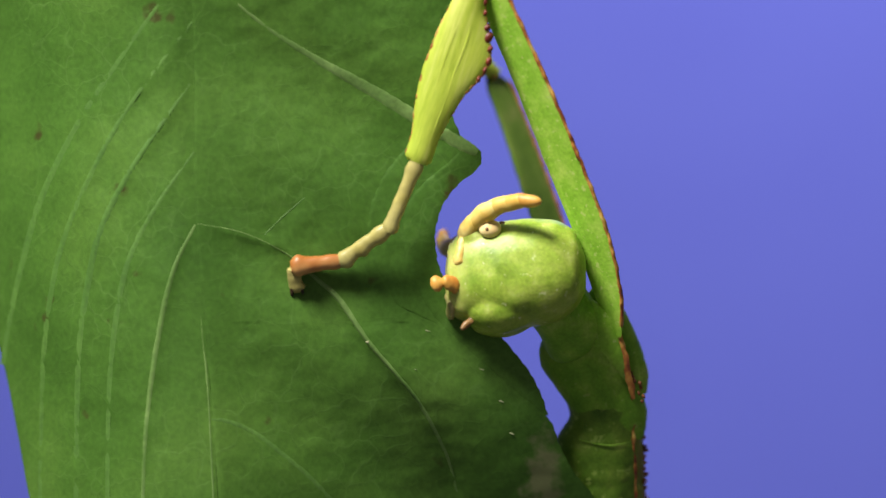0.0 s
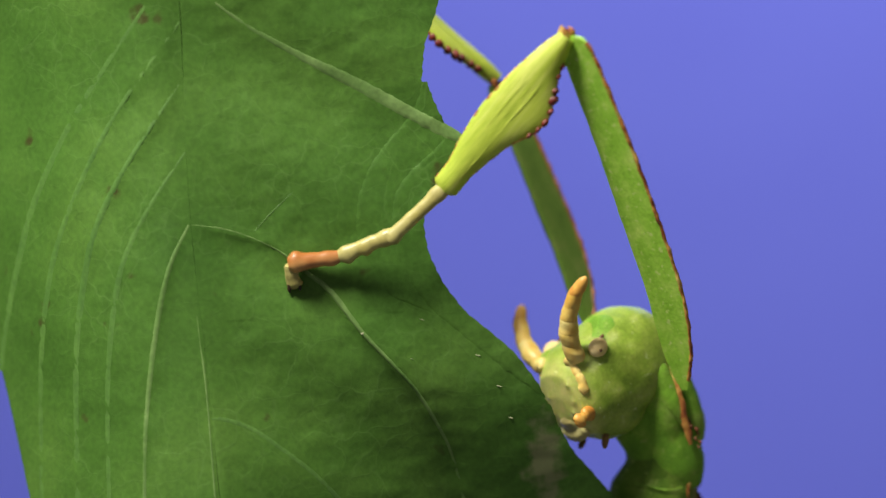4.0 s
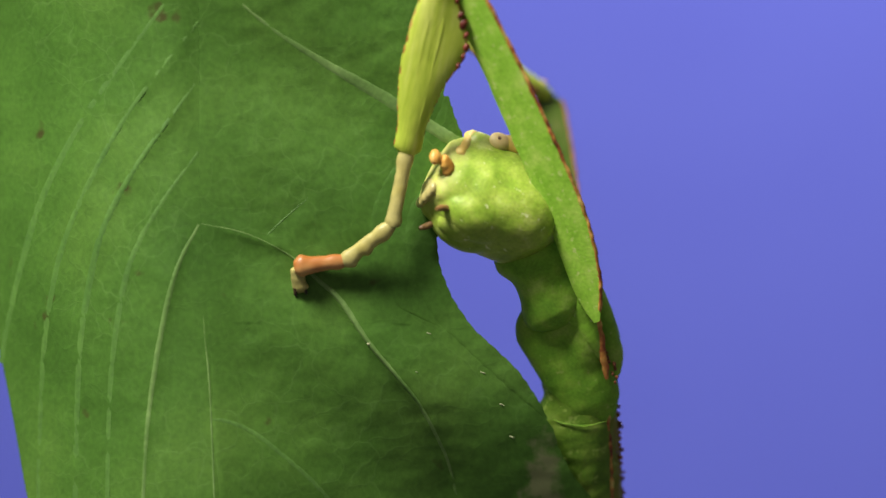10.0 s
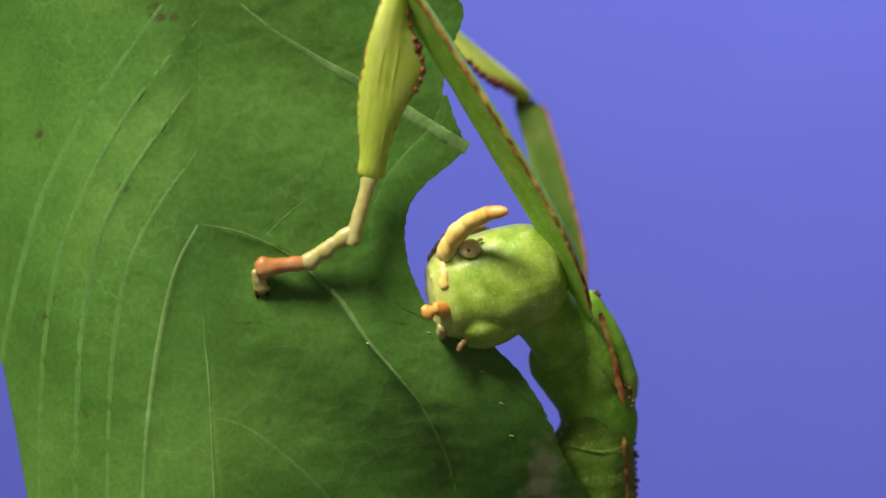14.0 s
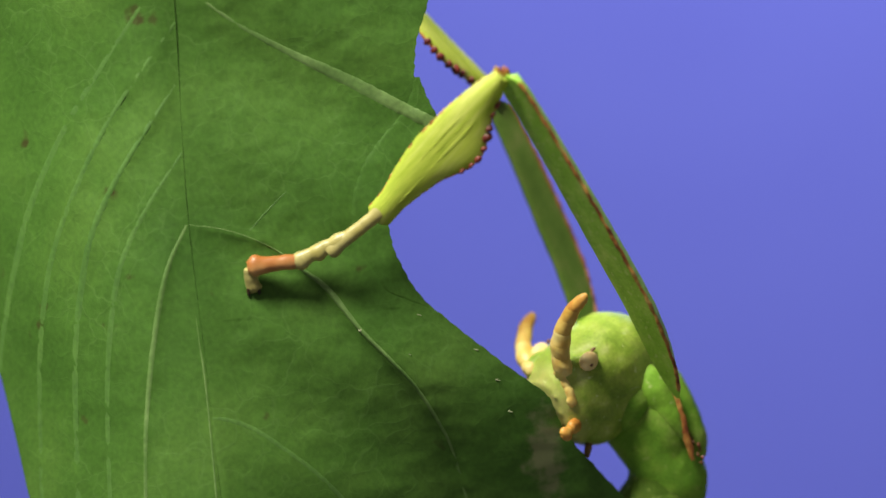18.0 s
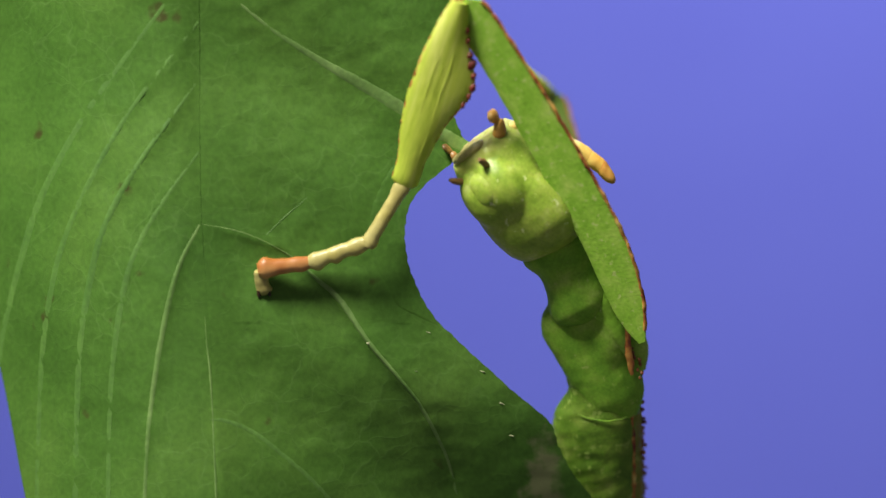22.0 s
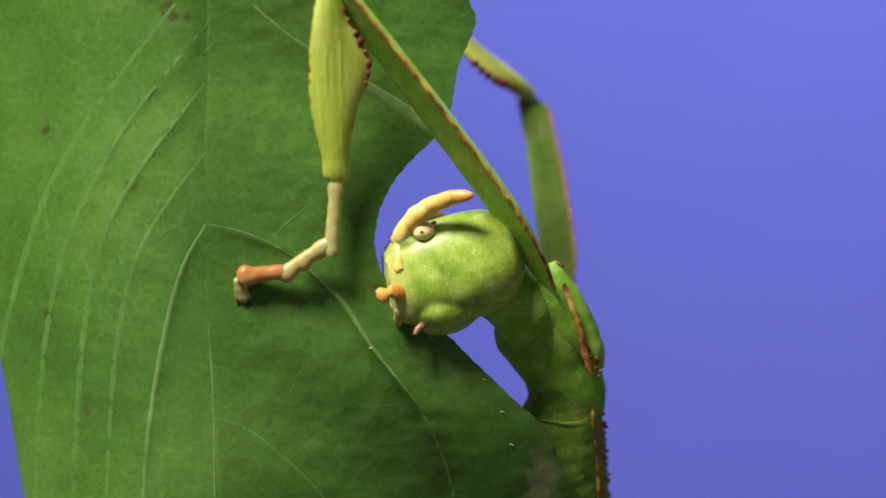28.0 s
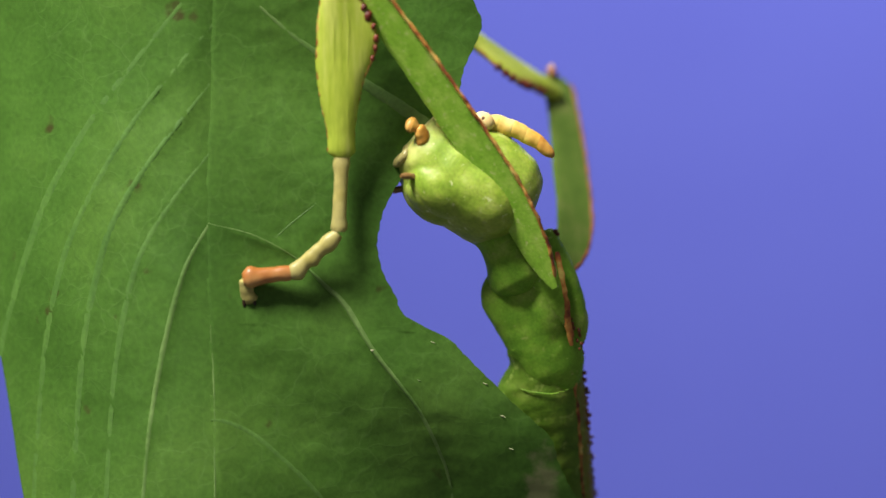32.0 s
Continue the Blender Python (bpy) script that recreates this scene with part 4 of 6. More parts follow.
    walk(tibia, [
        (0, bone(848, -45, -58, 738, 289, -42)), (0.5, bone(855, -35, -113, 743, 291, -42)), (1, bone(866, -22, -144, 750, 294, -42)),
        (1.5, bone(880, -10, -144, 753, 302, -42)), (2, bone(900, 5, -150, 766, 305, -41)), (2.5, bone(940, 25, -132, 766, 317, -41)),
        (3, bone(965, 35, -65, 767, 325, -41)), (3.5, bone(985, 50, -89, 776, 329, -40)), (5.5, bone(1030, 115, -150, 806, 357, -40)),
        (6, bone(1035, 98, -128, 815, 358, -39)), (6.5, bone(1015, 60, -93, 810, 341, -39)), (7, bone(960, 25, -102, 800, 332, -38)),
        (7.5, bone(895, 5, -150, 778, 318, -39)), (8, bone(880, -15, -120, 778, 312, -39)), (8.5, bone(885, -20, -150, 782, 297, -40)),
        (9, bone(828, -55, -108, 752, 282, -41)), (9.5, bone(800, -60, -125, 727, 274, -41)), (10, bone(790, -60, -139, 720, 271, -42)),
        (10.5, bone(780, -65, -148, 718, 265, -42)), (11, bone(762, -65, -150, 706, 265, -42)), (11.3, bone(734, -59, -150, 702, 268, -43)),
        (11.5, bone(715, -55, -140, 660, 280, -47)), (12, bone(705, -55, -100, 654, 289, -46)), (12.5, bone(695, -45, -129, 649, 294, -46)),
        (13, bone(690, -30, -150, 648, 299, -46)), (13.5, bone(695, -25, -150, 651, 300, -46)), (14, bone(705, -15, -150, 658, 306, -46)),
        (14.5, bone(730, -5, -150, 665, 312, -45)), (16.5, bone(815, 55, -150, 683, 337, -46)), (17, bone(850, 80, -150, 686, 349, -45)),
        (17.5, bone(872, 95, -150, 689, 354, -45)), (18, bone(888, 140, -150, 686, 366, -45)), (18.5, bone(900, 150, -150, 684, 371, -45)),
        (19, bone(930, 180, -150, 691, 378, -44)), (19.5, bone(930, 175, -150, 707, 375, -43)), (20, bone(942, 140, -150, 717, 368, -43)),
        (20.5, bone(905, 105, -150, 723, 363, -42)), (21, bone(868, 50, -150, 723, 349, -42)), (21.5, bone(815, 25, -150, 720, 326, -42)),
        (22, bone(815, 10, -150, 717, 323, -42)), (22.5, bone(790, -5, -150, 712, 316, -43)), (23, bone(715, -35, -122, 688, 307, -44)),
        (23.5, bone(712, -40, -131, 688, 300, -43)), (24, bone(690, -45, -126, 672, 297, -44)), (24.5, bone(660, -50, -139, 646, 289, -45)),
        (25, bone(650, -50, -139, 639, 289, -45)), (25.5, bone(648, -50, -143, 639, 288, -45)), (27.5, bone(585, -30, -98, 593, 318, -45)),
        (28, bone(585, -20, -135, 597, 320, -45)), (28.5, bone(600, -20, -135, 609, 320, -45)), (29, bone(622, -40, -82, 618, 310, -45)),
        (29.5, bone(630, -50, -83, 629, 300, -45)), (30, bone(640, -60, -83, 638, 290, -45)), (30.5, bone(635, -65, -116, 636, 280, -46)),
        (31, bone(640, -65, -115, 641, 280, -46)), (31.5, bone(615, -65, -129, 622, 277, -46)), (32, bone(600, -68, -110, 606, 278, -46)),
    ])
    walk(tarsus_a, [
        (0, bone(738, 289, -42, 691, 402, -36)), (0.5, bone(743, 291, -42, 692, 402, -36)), (1, bone(750, 294, -42, 694, 403, -36)),
        (1.5, bone(753, 302, -42, 694, 403, -36)), (2, bone(766, 305, -41, 697, 405, -35)), (2.5, bone(766, 317, -41, 700, 407, -35)),
        (3, bone(767, 325, -41, 702, 408, -35)), (3.5, bone(776, 329, -40, 704, 410, -34)), (5.5, bone(806, 357, -40, 706, 416, -34)),
        (6, bone(815, 358, -39, 714, 418, -33)), (6.5, bone(810, 341, -39, 716, 416, -33)), (7, bone(800, 332, -38, 722, 420, -32)),
        (7.5, bone(778, 318, -39, 714, 412, -33)), (8, bone(778, 312, -39, 718, 413, -33)), (8.5, bone(782, 297, -40, 714, 409, -34)),
        (9, bone(752, 282, -41, 702, 403, -35)), (9.5, bone(727, 274, -41, 697, 400, -35)), (10, bone(720, 271, -42, 695, 398, -36)),
        (10.5, bone(718, 265, -42, 692, 396, -36)), (11, bone(706, 265, -42, 687, 395, -36)), (11.3, bone(702, 268, -43, 685, 397, -37)),
        (11.5, bone(660, 280, -47, 617, 393, -41)), (12, bone(654, 289, -46, 629, 403, -40)), (12.5, bone(649, 294, -46, 626, 404, -40)),
        (13, bone(648, 299, -46, 626, 405, -40)), (13.5, bone(651, 300, -46, 626, 405, -40)), (14, bone(658, 306, -46, 629, 407, -40)),
        (14.5, bone(665, 312, -45, 630, 408, -39)), (16.5, bone(683, 337, -46, 622, 410, -40)), (17, bone(686, 349, -45, 625, 412, -39)),
        (17.5, bone(689, 354, -45, 624, 414, -39)), (18, bone(686, 366, -45, 621, 417, -39)), (18.5, bone(684, 371, -45, 613, 419, -39)),
        (19, bone(691, 378, -44, 616, 424, -38)), (19.5, bone(707, 375, -43, 629, 428, -37)), (20, bone(717, 368, -43, 635, 431, -37)),
        (20.5, bone(723, 363, -42, 642, 433, -36)), (21, bone(723, 349, -42, 650, 431, -36)), (21.5, bone(720, 326, -42, 654, 428, -36)),
        (22, bone(717, 323, -42, 654, 428, -36)), (22.5, bone(712, 316, -43, 652, 423, -37)), (23, bone(688, 307, -44, 644, 421, -38)),
        (23.5, bone(688, 300, -43, 649, 419, -37)), (24, bone(672, 297, -44, 640, 416, -38)), (24.5, bone(646, 289, -45, 629, 414, -39)),
        (25, bone(639, 289, -45, 627, 415, -39)), (25.5, bone(639, 288, -45, 626, 415, -39)), (27.5, bone(593, 318, -45, 585, 427, -39)),
        (28, bone(597, 320, -45, 588, 427, -39)), (28.5, bone(609, 320, -45, 596, 429, -39)), (29, bone(618, 310, -45, 600, 426, -39)),
        (29.5, bone(629, 300, -45, 602, 422, -39)), (30, bone(638, 290, -45, 605, 419, -39)), (30.5, bone(636, 280, -46, 605, 415, -40)),
        (31, bone(641, 280, -46, 612, 414, -40)), (31.5, bone(622, 277, -46, 606, 414, -40)), (32, bone(606, 278, -46, 600, 414, -40)),
    ])
    walk(tarsus_b, [
        (0, bone(691, 402, -36, 606, 461, -15)), (0.5, bone(692, 402, -36, 606, 461, -15)), (1, bone(694, 403, -36, 606, 461, -15)),
        (1.5, bone(694, 403, -36, 602, 459, -16)), (2, bone(697, 405, -35, 603, 459, -15)), (2.5, bone(700, 407, -35, 605, 459, -15)),
        (3, bone(702, 408, -35, 602, 458, -16)), (3.5, bone(704, 410, -34, 602, 456, -16)), (5.5, bone(706, 416, -34, 597, 453, -17)),
        (6, bone(714, 418, -33, 606, 458, -15)), (6.5, bone(716, 416, -33, 608, 458, -15)), (7, bone(722, 420, -32, 615, 461, -13)),
        (7.5, bone(714, 412, -33, 611, 459, -14)), (8, bone(718, 413, -33, 614, 462, -13)), (8.5, bone(714, 409, -34, 611, 461, -14)),
        (9, bone(702, 403, -35, 605, 459, -15)), (9.5, bone(697, 400, -35, 609, 461, -14)), (10, bone(695, 398, -36, 612, 461, -14)),
        (10.5, bone(692, 396, -36, 612, 461, -14)), (11, bone(687, 395, -36, 611, 462, -14)), (11.3, bone(685, 397, -37, 610, 462, -14)),
        (11.5, bone(617, 393, -41, 539, 465, -27)), (12, bone(629, 403, -40, 545, 465, -26)), (12.5, bone(626, 404, -40, 544, 465, -27)),
        (13, bone(626, 405, -40, 544, 465, -27)), (13.5, bone(626, 405, -40, 542, 464, -27)), (14, bone(629, 407, -40, 544, 464, -27)),
        (14.5, bone(630, 408, -39, 542, 465, -27)), (16.5, bone(622, 410, -40, 536, 462, -28)), (17, bone(625, 412, -39, 536, 462, -28)),
        (17.5, bone(624, 414, -39, 534, 461, -28)), (18, bone(621, 417, -39, 530, 461, -28)), (18.5, bone(613, 419, -39, 524, 459, -29)),
        (19, bone(616, 424, -38, 525, 460, -29)), (19.5, bone(629, 428, -37, 533, 462, -28)), (20, bone(635, 431, -37, 536, 462, -28)),
        (20.5, bone(642, 433, -36, 540, 462, -27)), (21, bone(650, 431, -36, 545, 464, -26)), (21.5, bone(654, 428, -36, 547, 465, -26)),
        (22, bone(654, 428, -36, 548, 465, -26)), (22.5, bone(652, 423, -37, 545, 465, -26)), (23, bone(644, 421, -38, 544, 465, -27)),
        (23.5, bone(649, 419, -37, 550, 467, -26)), (24, bone(640, 416, -38, 547, 467, -26)), (24.5, bone(629, 414, -39, 545, 468, -27)),
        (25, bone(627, 415, -39, 547, 468, -26)), (25.5, bone(626, 415, -39, 545, 470, -27)), (27.5, bone(585, 427, -39, 513, 479, -30)),
        (28, bone(588, 427, -39, 512, 479, -31)), (28.5, bone(596, 429, -39, 513, 479, -30)), (29, bone(600, 426, -39, 517, 478, -30)),
        (29.5, bone(602, 422, -39, 515, 478, -30)), (30, bone(605, 419, -39, 515, 477, -30)), (30.5, bone(605, 415, -40, 515, 477, -30)),
        (31, bone(612, 414, -40, 524, 478, -29)), (31.5, bone(606, 414, -40, 522, 480, -30)), (32, bone(600, 414, -40, 522, 481, -30)),
    ])
    walk(tarsus_c, [
        (0, bone(606, 461, -15, 519, 475, -23)), (0.5, bone(606, 461, -15, 519, 475, -23)), (1, bone(606, 461, -15, 519, 475, -23)),
        (1.5, bone(602, 459, -16, 515, 473, -24)), (2, bone(603, 459, -15, 516, 473, -23)), (2.5, bone(605, 459, -15, 518, 473, -23)),
        (3, bone(602, 458, -16, 515, 472, -24)), (3.5, bone(602, 456, -16, 515, 470, -24)), (5.5, bone(597, 453, -17, 510, 467, -25)),
        (6, bone(606, 458, -15, 519, 472, -23)), (6.5, bone(608, 458, -15, 521, 472, -23)), (7, bone(615, 461, -13, 528, 475, -21)),
        (7.5, bone(611, 459, -14, 524, 473, -22)), (8, bone(614, 462, -13, 527, 476, -21)), (8.5, bone(611, 461, -14, 524, 475, -22)),
        (9, bone(605, 459, -15, 518, 473, -23)), (9.5, bone(609, 461, -14, 522, 475, -22)), (10, bone(612, 461, -14, 525, 475, -22)),
        (10.5, bone(612, 461, -14, 525, 475, -22)), (11, bone(611, 462, -14, 524, 476, -22)), (11.3, bone(610, 462, -14, 523, 476, -22)),
        (11.5, bone(539, 465, -27, 452, 479, -35)), (12, bone(545, 465, -26, 458, 479, -34)), (12.5, bone(544, 465, -27, 457, 479, -35)),
        (13, bone(544, 465, -27, 457, 479, -35)), (13.5, bone(542, 464, -27, 455, 478, -35)), (14, bone(544, 464, -27, 457, 478, -35)),
        (14.5, bone(542, 465, -27, 455, 479, -35)), (16.5, bone(536, 462, -28, 449, 476, -36)), (17, bone(536, 462, -28, 449, 476, -36)),
        (17.5, bone(534, 461, -28, 447, 475, -36)), (18, bone(530, 461, -28, 443, 475, -36)), (18.5, bone(524, 459, -29, 437, 473, -37)),
        (19, bone(525, 460, -29, 438, 474, -37)), (19.5, bone(533, 462, -28, 446, 476, -36)), (20, bone(536, 462, -28, 449, 476, -36)),
        (20.5, bone(540, 462, -27, 453, 476, -35)), (21, bone(545, 464, -26, 458, 478, -34)), (21.5, bone(547, 465, -26, 460, 479, -34)),
        (22, bone(548, 465, -26, 461, 479, -34)), (22.5, bone(545, 465, -26, 458, 479, -34)), (23, bone(544, 465, -27, 457, 479, -35)),
        (23.5, bone(550, 467, -26, 463, 481, -34)), (24, bone(547, 467, -26, 460, 481, -34)), (24.5, bone(545, 468, -27, 458, 482, -35)),
        (25, bone(547, 468, -26, 460, 482, -34)), (25.5, bone(545, 470, -27, 458, 484, -35)), (27.5, bone(513, 479, -30, 426, 493, -38)),
        (28, bone(512, 479, -31, 425, 493, -39)), (28.5, bone(513, 479, -30, 426, 493, -38)), (29, bone(517, 478, -30, 430, 492, -38)),
        (29.5, bone(515, 478, -30, 428, 492, -38)), (30, bone(515, 477, -30, 428, 491, -38)), (30.5, bone(515, 477, -30, 428, 491, -38)),
        (31, bone(524, 478, -29, 437, 492, -37)), (31.5, bone(522, 480, -30, 435, 494, -38)), (32, bone(522, 481, -30, 435, 495, -38)),
    ])
    walk(foot, [
        (0, bone(519, 475, -19, 528, 521, 1)), (0.5, bone(519, 475, -19, 528, 521, 1)), (1, bone(519, 475, -19, 528, 521, 1)),
        (1.5, bone(515, 473, -20, 524, 519, 0)), (2, bone(516, 473, -19, 525, 519, 1)), (2.5, bone(518, 473, -19, 527, 519, 1)),
        (3, bone(515, 472, -20, 524, 518, 0)), (3.5, bone(515, 470, -20, 524, 516, 0)), (5.5, bone(510, 467, -21, 519, 513, -1)),
        (6, bone(519, 472, -19, 528, 518, 1)), (6.5, bone(521, 472, -19, 530, 518, 1)), (7, bone(528, 475, -17, 537, 521, 3)),
        (7.5, bone(524, 473, -18, 533, 519, 2)), (8, bone(527, 476, -17, 536, 522, 3)), (8.5, bone(524, 475, -18, 533, 521, 2)),
        (9, bone(518, 473, -19, 527, 519, 1)), (9.5, bone(522, 475, -18, 531, 521, 2)), (10, bone(525, 475, -18, 534, 521, 2)),
        (10.5, bone(525, 475, -18, 534, 521, 2)), (11, bone(524, 476, -18, 533, 522, 2)), (11.3, bone(523, 476, -18, 532, 522, 2)),
        (11.5, bone(452, 479, -31, 461, 525, -11)), (12, bone(458, 479, -30, 467, 525, -10)), (12.5, bone(457, 479, -31, 466, 525, -11)),
        (13, bone(457, 479, -31, 466, 525, -11)), (13.5, bone(455, 478, -31, 464, 524, -11)), (14, bone(457, 478, -31, 466, 524, -11)),
        (14.5, bone(455, 479, -31, 464, 525, -11)), (16.5, bone(449, 476, -32, 458, 522, -12)), (17, bone(449, 476, -32, 458, 522, -12)),
        (17.5, bone(447, 475, -32, 456, 521, -12)), (18, bone(443, 475, -32, 452, 521, -12)), (18.5, bone(437, 473, -33, 446, 519, -13)),
        (19, bone(438, 474, -33, 447, 520, -13)), (19.5, bone(446, 476, -32, 455, 522, -12)), (20, bone(449, 476, -32, 458, 522, -12)),
        (20.5, bone(453, 476, -31, 462, 522, -11)), (21, bone(458, 478, -30, 467, 524, -10)), (21.5, bone(460, 479, -30, 469, 525, -10)),
        (22, bone(461, 479, -30, 470, 525, -10)), (22.5, bone(458, 479, -30, 467, 525, -10)), (23, bone(457, 479, -31, 466, 525, -11)),
        (23.5, bone(463, 481, -30, 472, 527, -10)), (24, bone(460, 481, -30, 469, 527, -10)), (24.5, bone(458, 482, -31, 467, 528, -11)),
        (25, bone(460, 482, -30, 469, 528, -10)), (25.5, bone(458, 484, -31, 467, 530, -11)), (27.5, bone(426, 493, -34, 435, 539, -14)),
        (28, bone(425, 493, -35, 434, 539, -15)), (28.5, bone(426, 493, -34, 435, 539, -14)), (29, bone(430, 492, -34, 439, 538, -14)),
        (29.5, bone(428, 492, -34, 437, 538, -14)), (30, bone(428, 491, -34, 437, 537, -14)), (30.5, bone(428, 491, -34, 437, 537, -14)),
        (31, bone(437, 492, -33, 446, 538, -13)), (31.5, bone(435, 494, -34, 444, 540, -14)), (32, bone(435, 495, -34, 444, 541, -14)),
    ])
    walk(far_femur, [
        (0, bone(1010, 560, 192, 880, 120, 364, 50)), (0.5, bone(1015, 570, 196, 882, 121, 341, 50)), (1, bone(1020, 580, 199, 885, 122, 311, 50)),
        (1.5, bone(1025, 590, 205, 888, 124, 300, 50)), (2, bone(1029, 595, 210, 890, 125, 300, 50)), (2.5, bone(1038, 591, 214, 888, 125, 300, 50)),
        (3, bone(1047, 587, 218, 885, 125, 300, 50)), (3.5, bone(1050, 588, 223, 883, 128, 300, 50)), (5.5, bone(1060, 592, 247, 877, 138, 300, 50)),
        (6, bone(1063, 593, 224, 875, 140, 300, 50)), (6.5, bone(1060, 590, 210, 918, 125, 300, 50)), (7, bone(1040, 560, 188, 960, 110, 364, 50)),
        (7.5, bone(1032, 550, 186, 930, 90, 320, 50)), (8, bone(1025, 540, 183, 900, 75, 300, 50)), (8.5, bone(1018, 530, 184, 920, 80, 351, 50)),
        (9, bone(1010, 520, 189, 925, 72, 368, 50)), (9.5, bone(989, 525, 187, 935, 120, 460, 42)), (10, bone(989, 530, 185, 978, 155, 480, 35)),
        (10.5, bone(992, 535, 183, 967, 160, 480, 34)), (11, bone(996, 540, 181, 956, 165, 480, 34)), (11.3, bone(997, 543, 180, 957, 165, 480, 34)),
        (11.5, bone(998, 545, 181, 958, 165, 480, 34)), (12, bone(1001, 550, 183, 960, 165, 480, 34)), (12.5, bone(998, 555, 186, 954, 165, 480, 34)),
        (13, bone(995, 560, 189, 948, 165, 476, 34)), (13.5, bone(1003, 570, 192, 943, 162, 460, 34)), (14, bone(1012, 580, 196, 938, 160, 441, 34)),
        (14.5, bone(1033, 590, 199, 939, 150, 395, 34)), (16.5, bone(1045, 591, 222, 878, 130, 300, 50)), (17, bone(1047, 593, 224, 872, 135, 300, 50)),
        (17.5, bone(1050, 607, 229, 874, 150, 300, 50)), (18, bone(1057, 622, 234, 880, 165, 300, 50)), (18.5, bone(1063, 634, 240, 885, 178, 300, 50)),
        (19, bone(1069, 646, 246, 890, 190, 300, 50)), (19.5, bone(1066, 625, 234, 885, 170, 300, 50)), (20, bone(1064, 604, 222, 880, 150, 300, 50)),
        (20.5, bone(1054, 582, 202, 889, 120, 300, 34)), (21, bone(1042, 558, 189, 898, 90, 300, 34)), (21.5, bone(1036, 542, 182, 935, 115, 402, 34)),
        (22, bone(1027, 525, 187, 980, 150, 480, 34)), (22.5, bone(1028, 508, 192, 993, 150, 480, 34)), (23, bone(1030, 490, 195, 1008, 150, 480, 34)),
        (23.5, bone(1024, 492, 194, 1000, 152, 480, 34)), (24, bone(1018, 495, 191, 993, 155, 480, 34)), (24.5, bone(1011, 498, 188, 983, 155, 480, 34)),
        (25, bone(1005, 500, 186, 973, 155, 480, 34)), (25.5, bone(1001, 510, 184, 963, 155, 480, 34)), (27.5, bone(986, 550, 187, 946, 152, 471, 34)),
        (28, bone(982, 560, 191, 946, 155, 466, 34)), (28.5, bone(988, 552, 192, 948, 156, 479, 34)), (29, bone(995, 545, 182, 950, 158, 480, 34)),
        (29.5, bone(1000, 522, 185, 962, 162, 480, 34)), (30, bone(1005, 500, 195, 973, 165, 480, 34)), (30.5, bone(1006, 496, 197, 986, 166, 480, 34)),
        (31, bone(1006, 492, 195, 998, 168, 480, 34)), (31.5, bone(1007, 489, 195, 997, 162, 480, 34)), (32, bone(1008, 485, 194, 996, 155, 480, 34)),
    ])
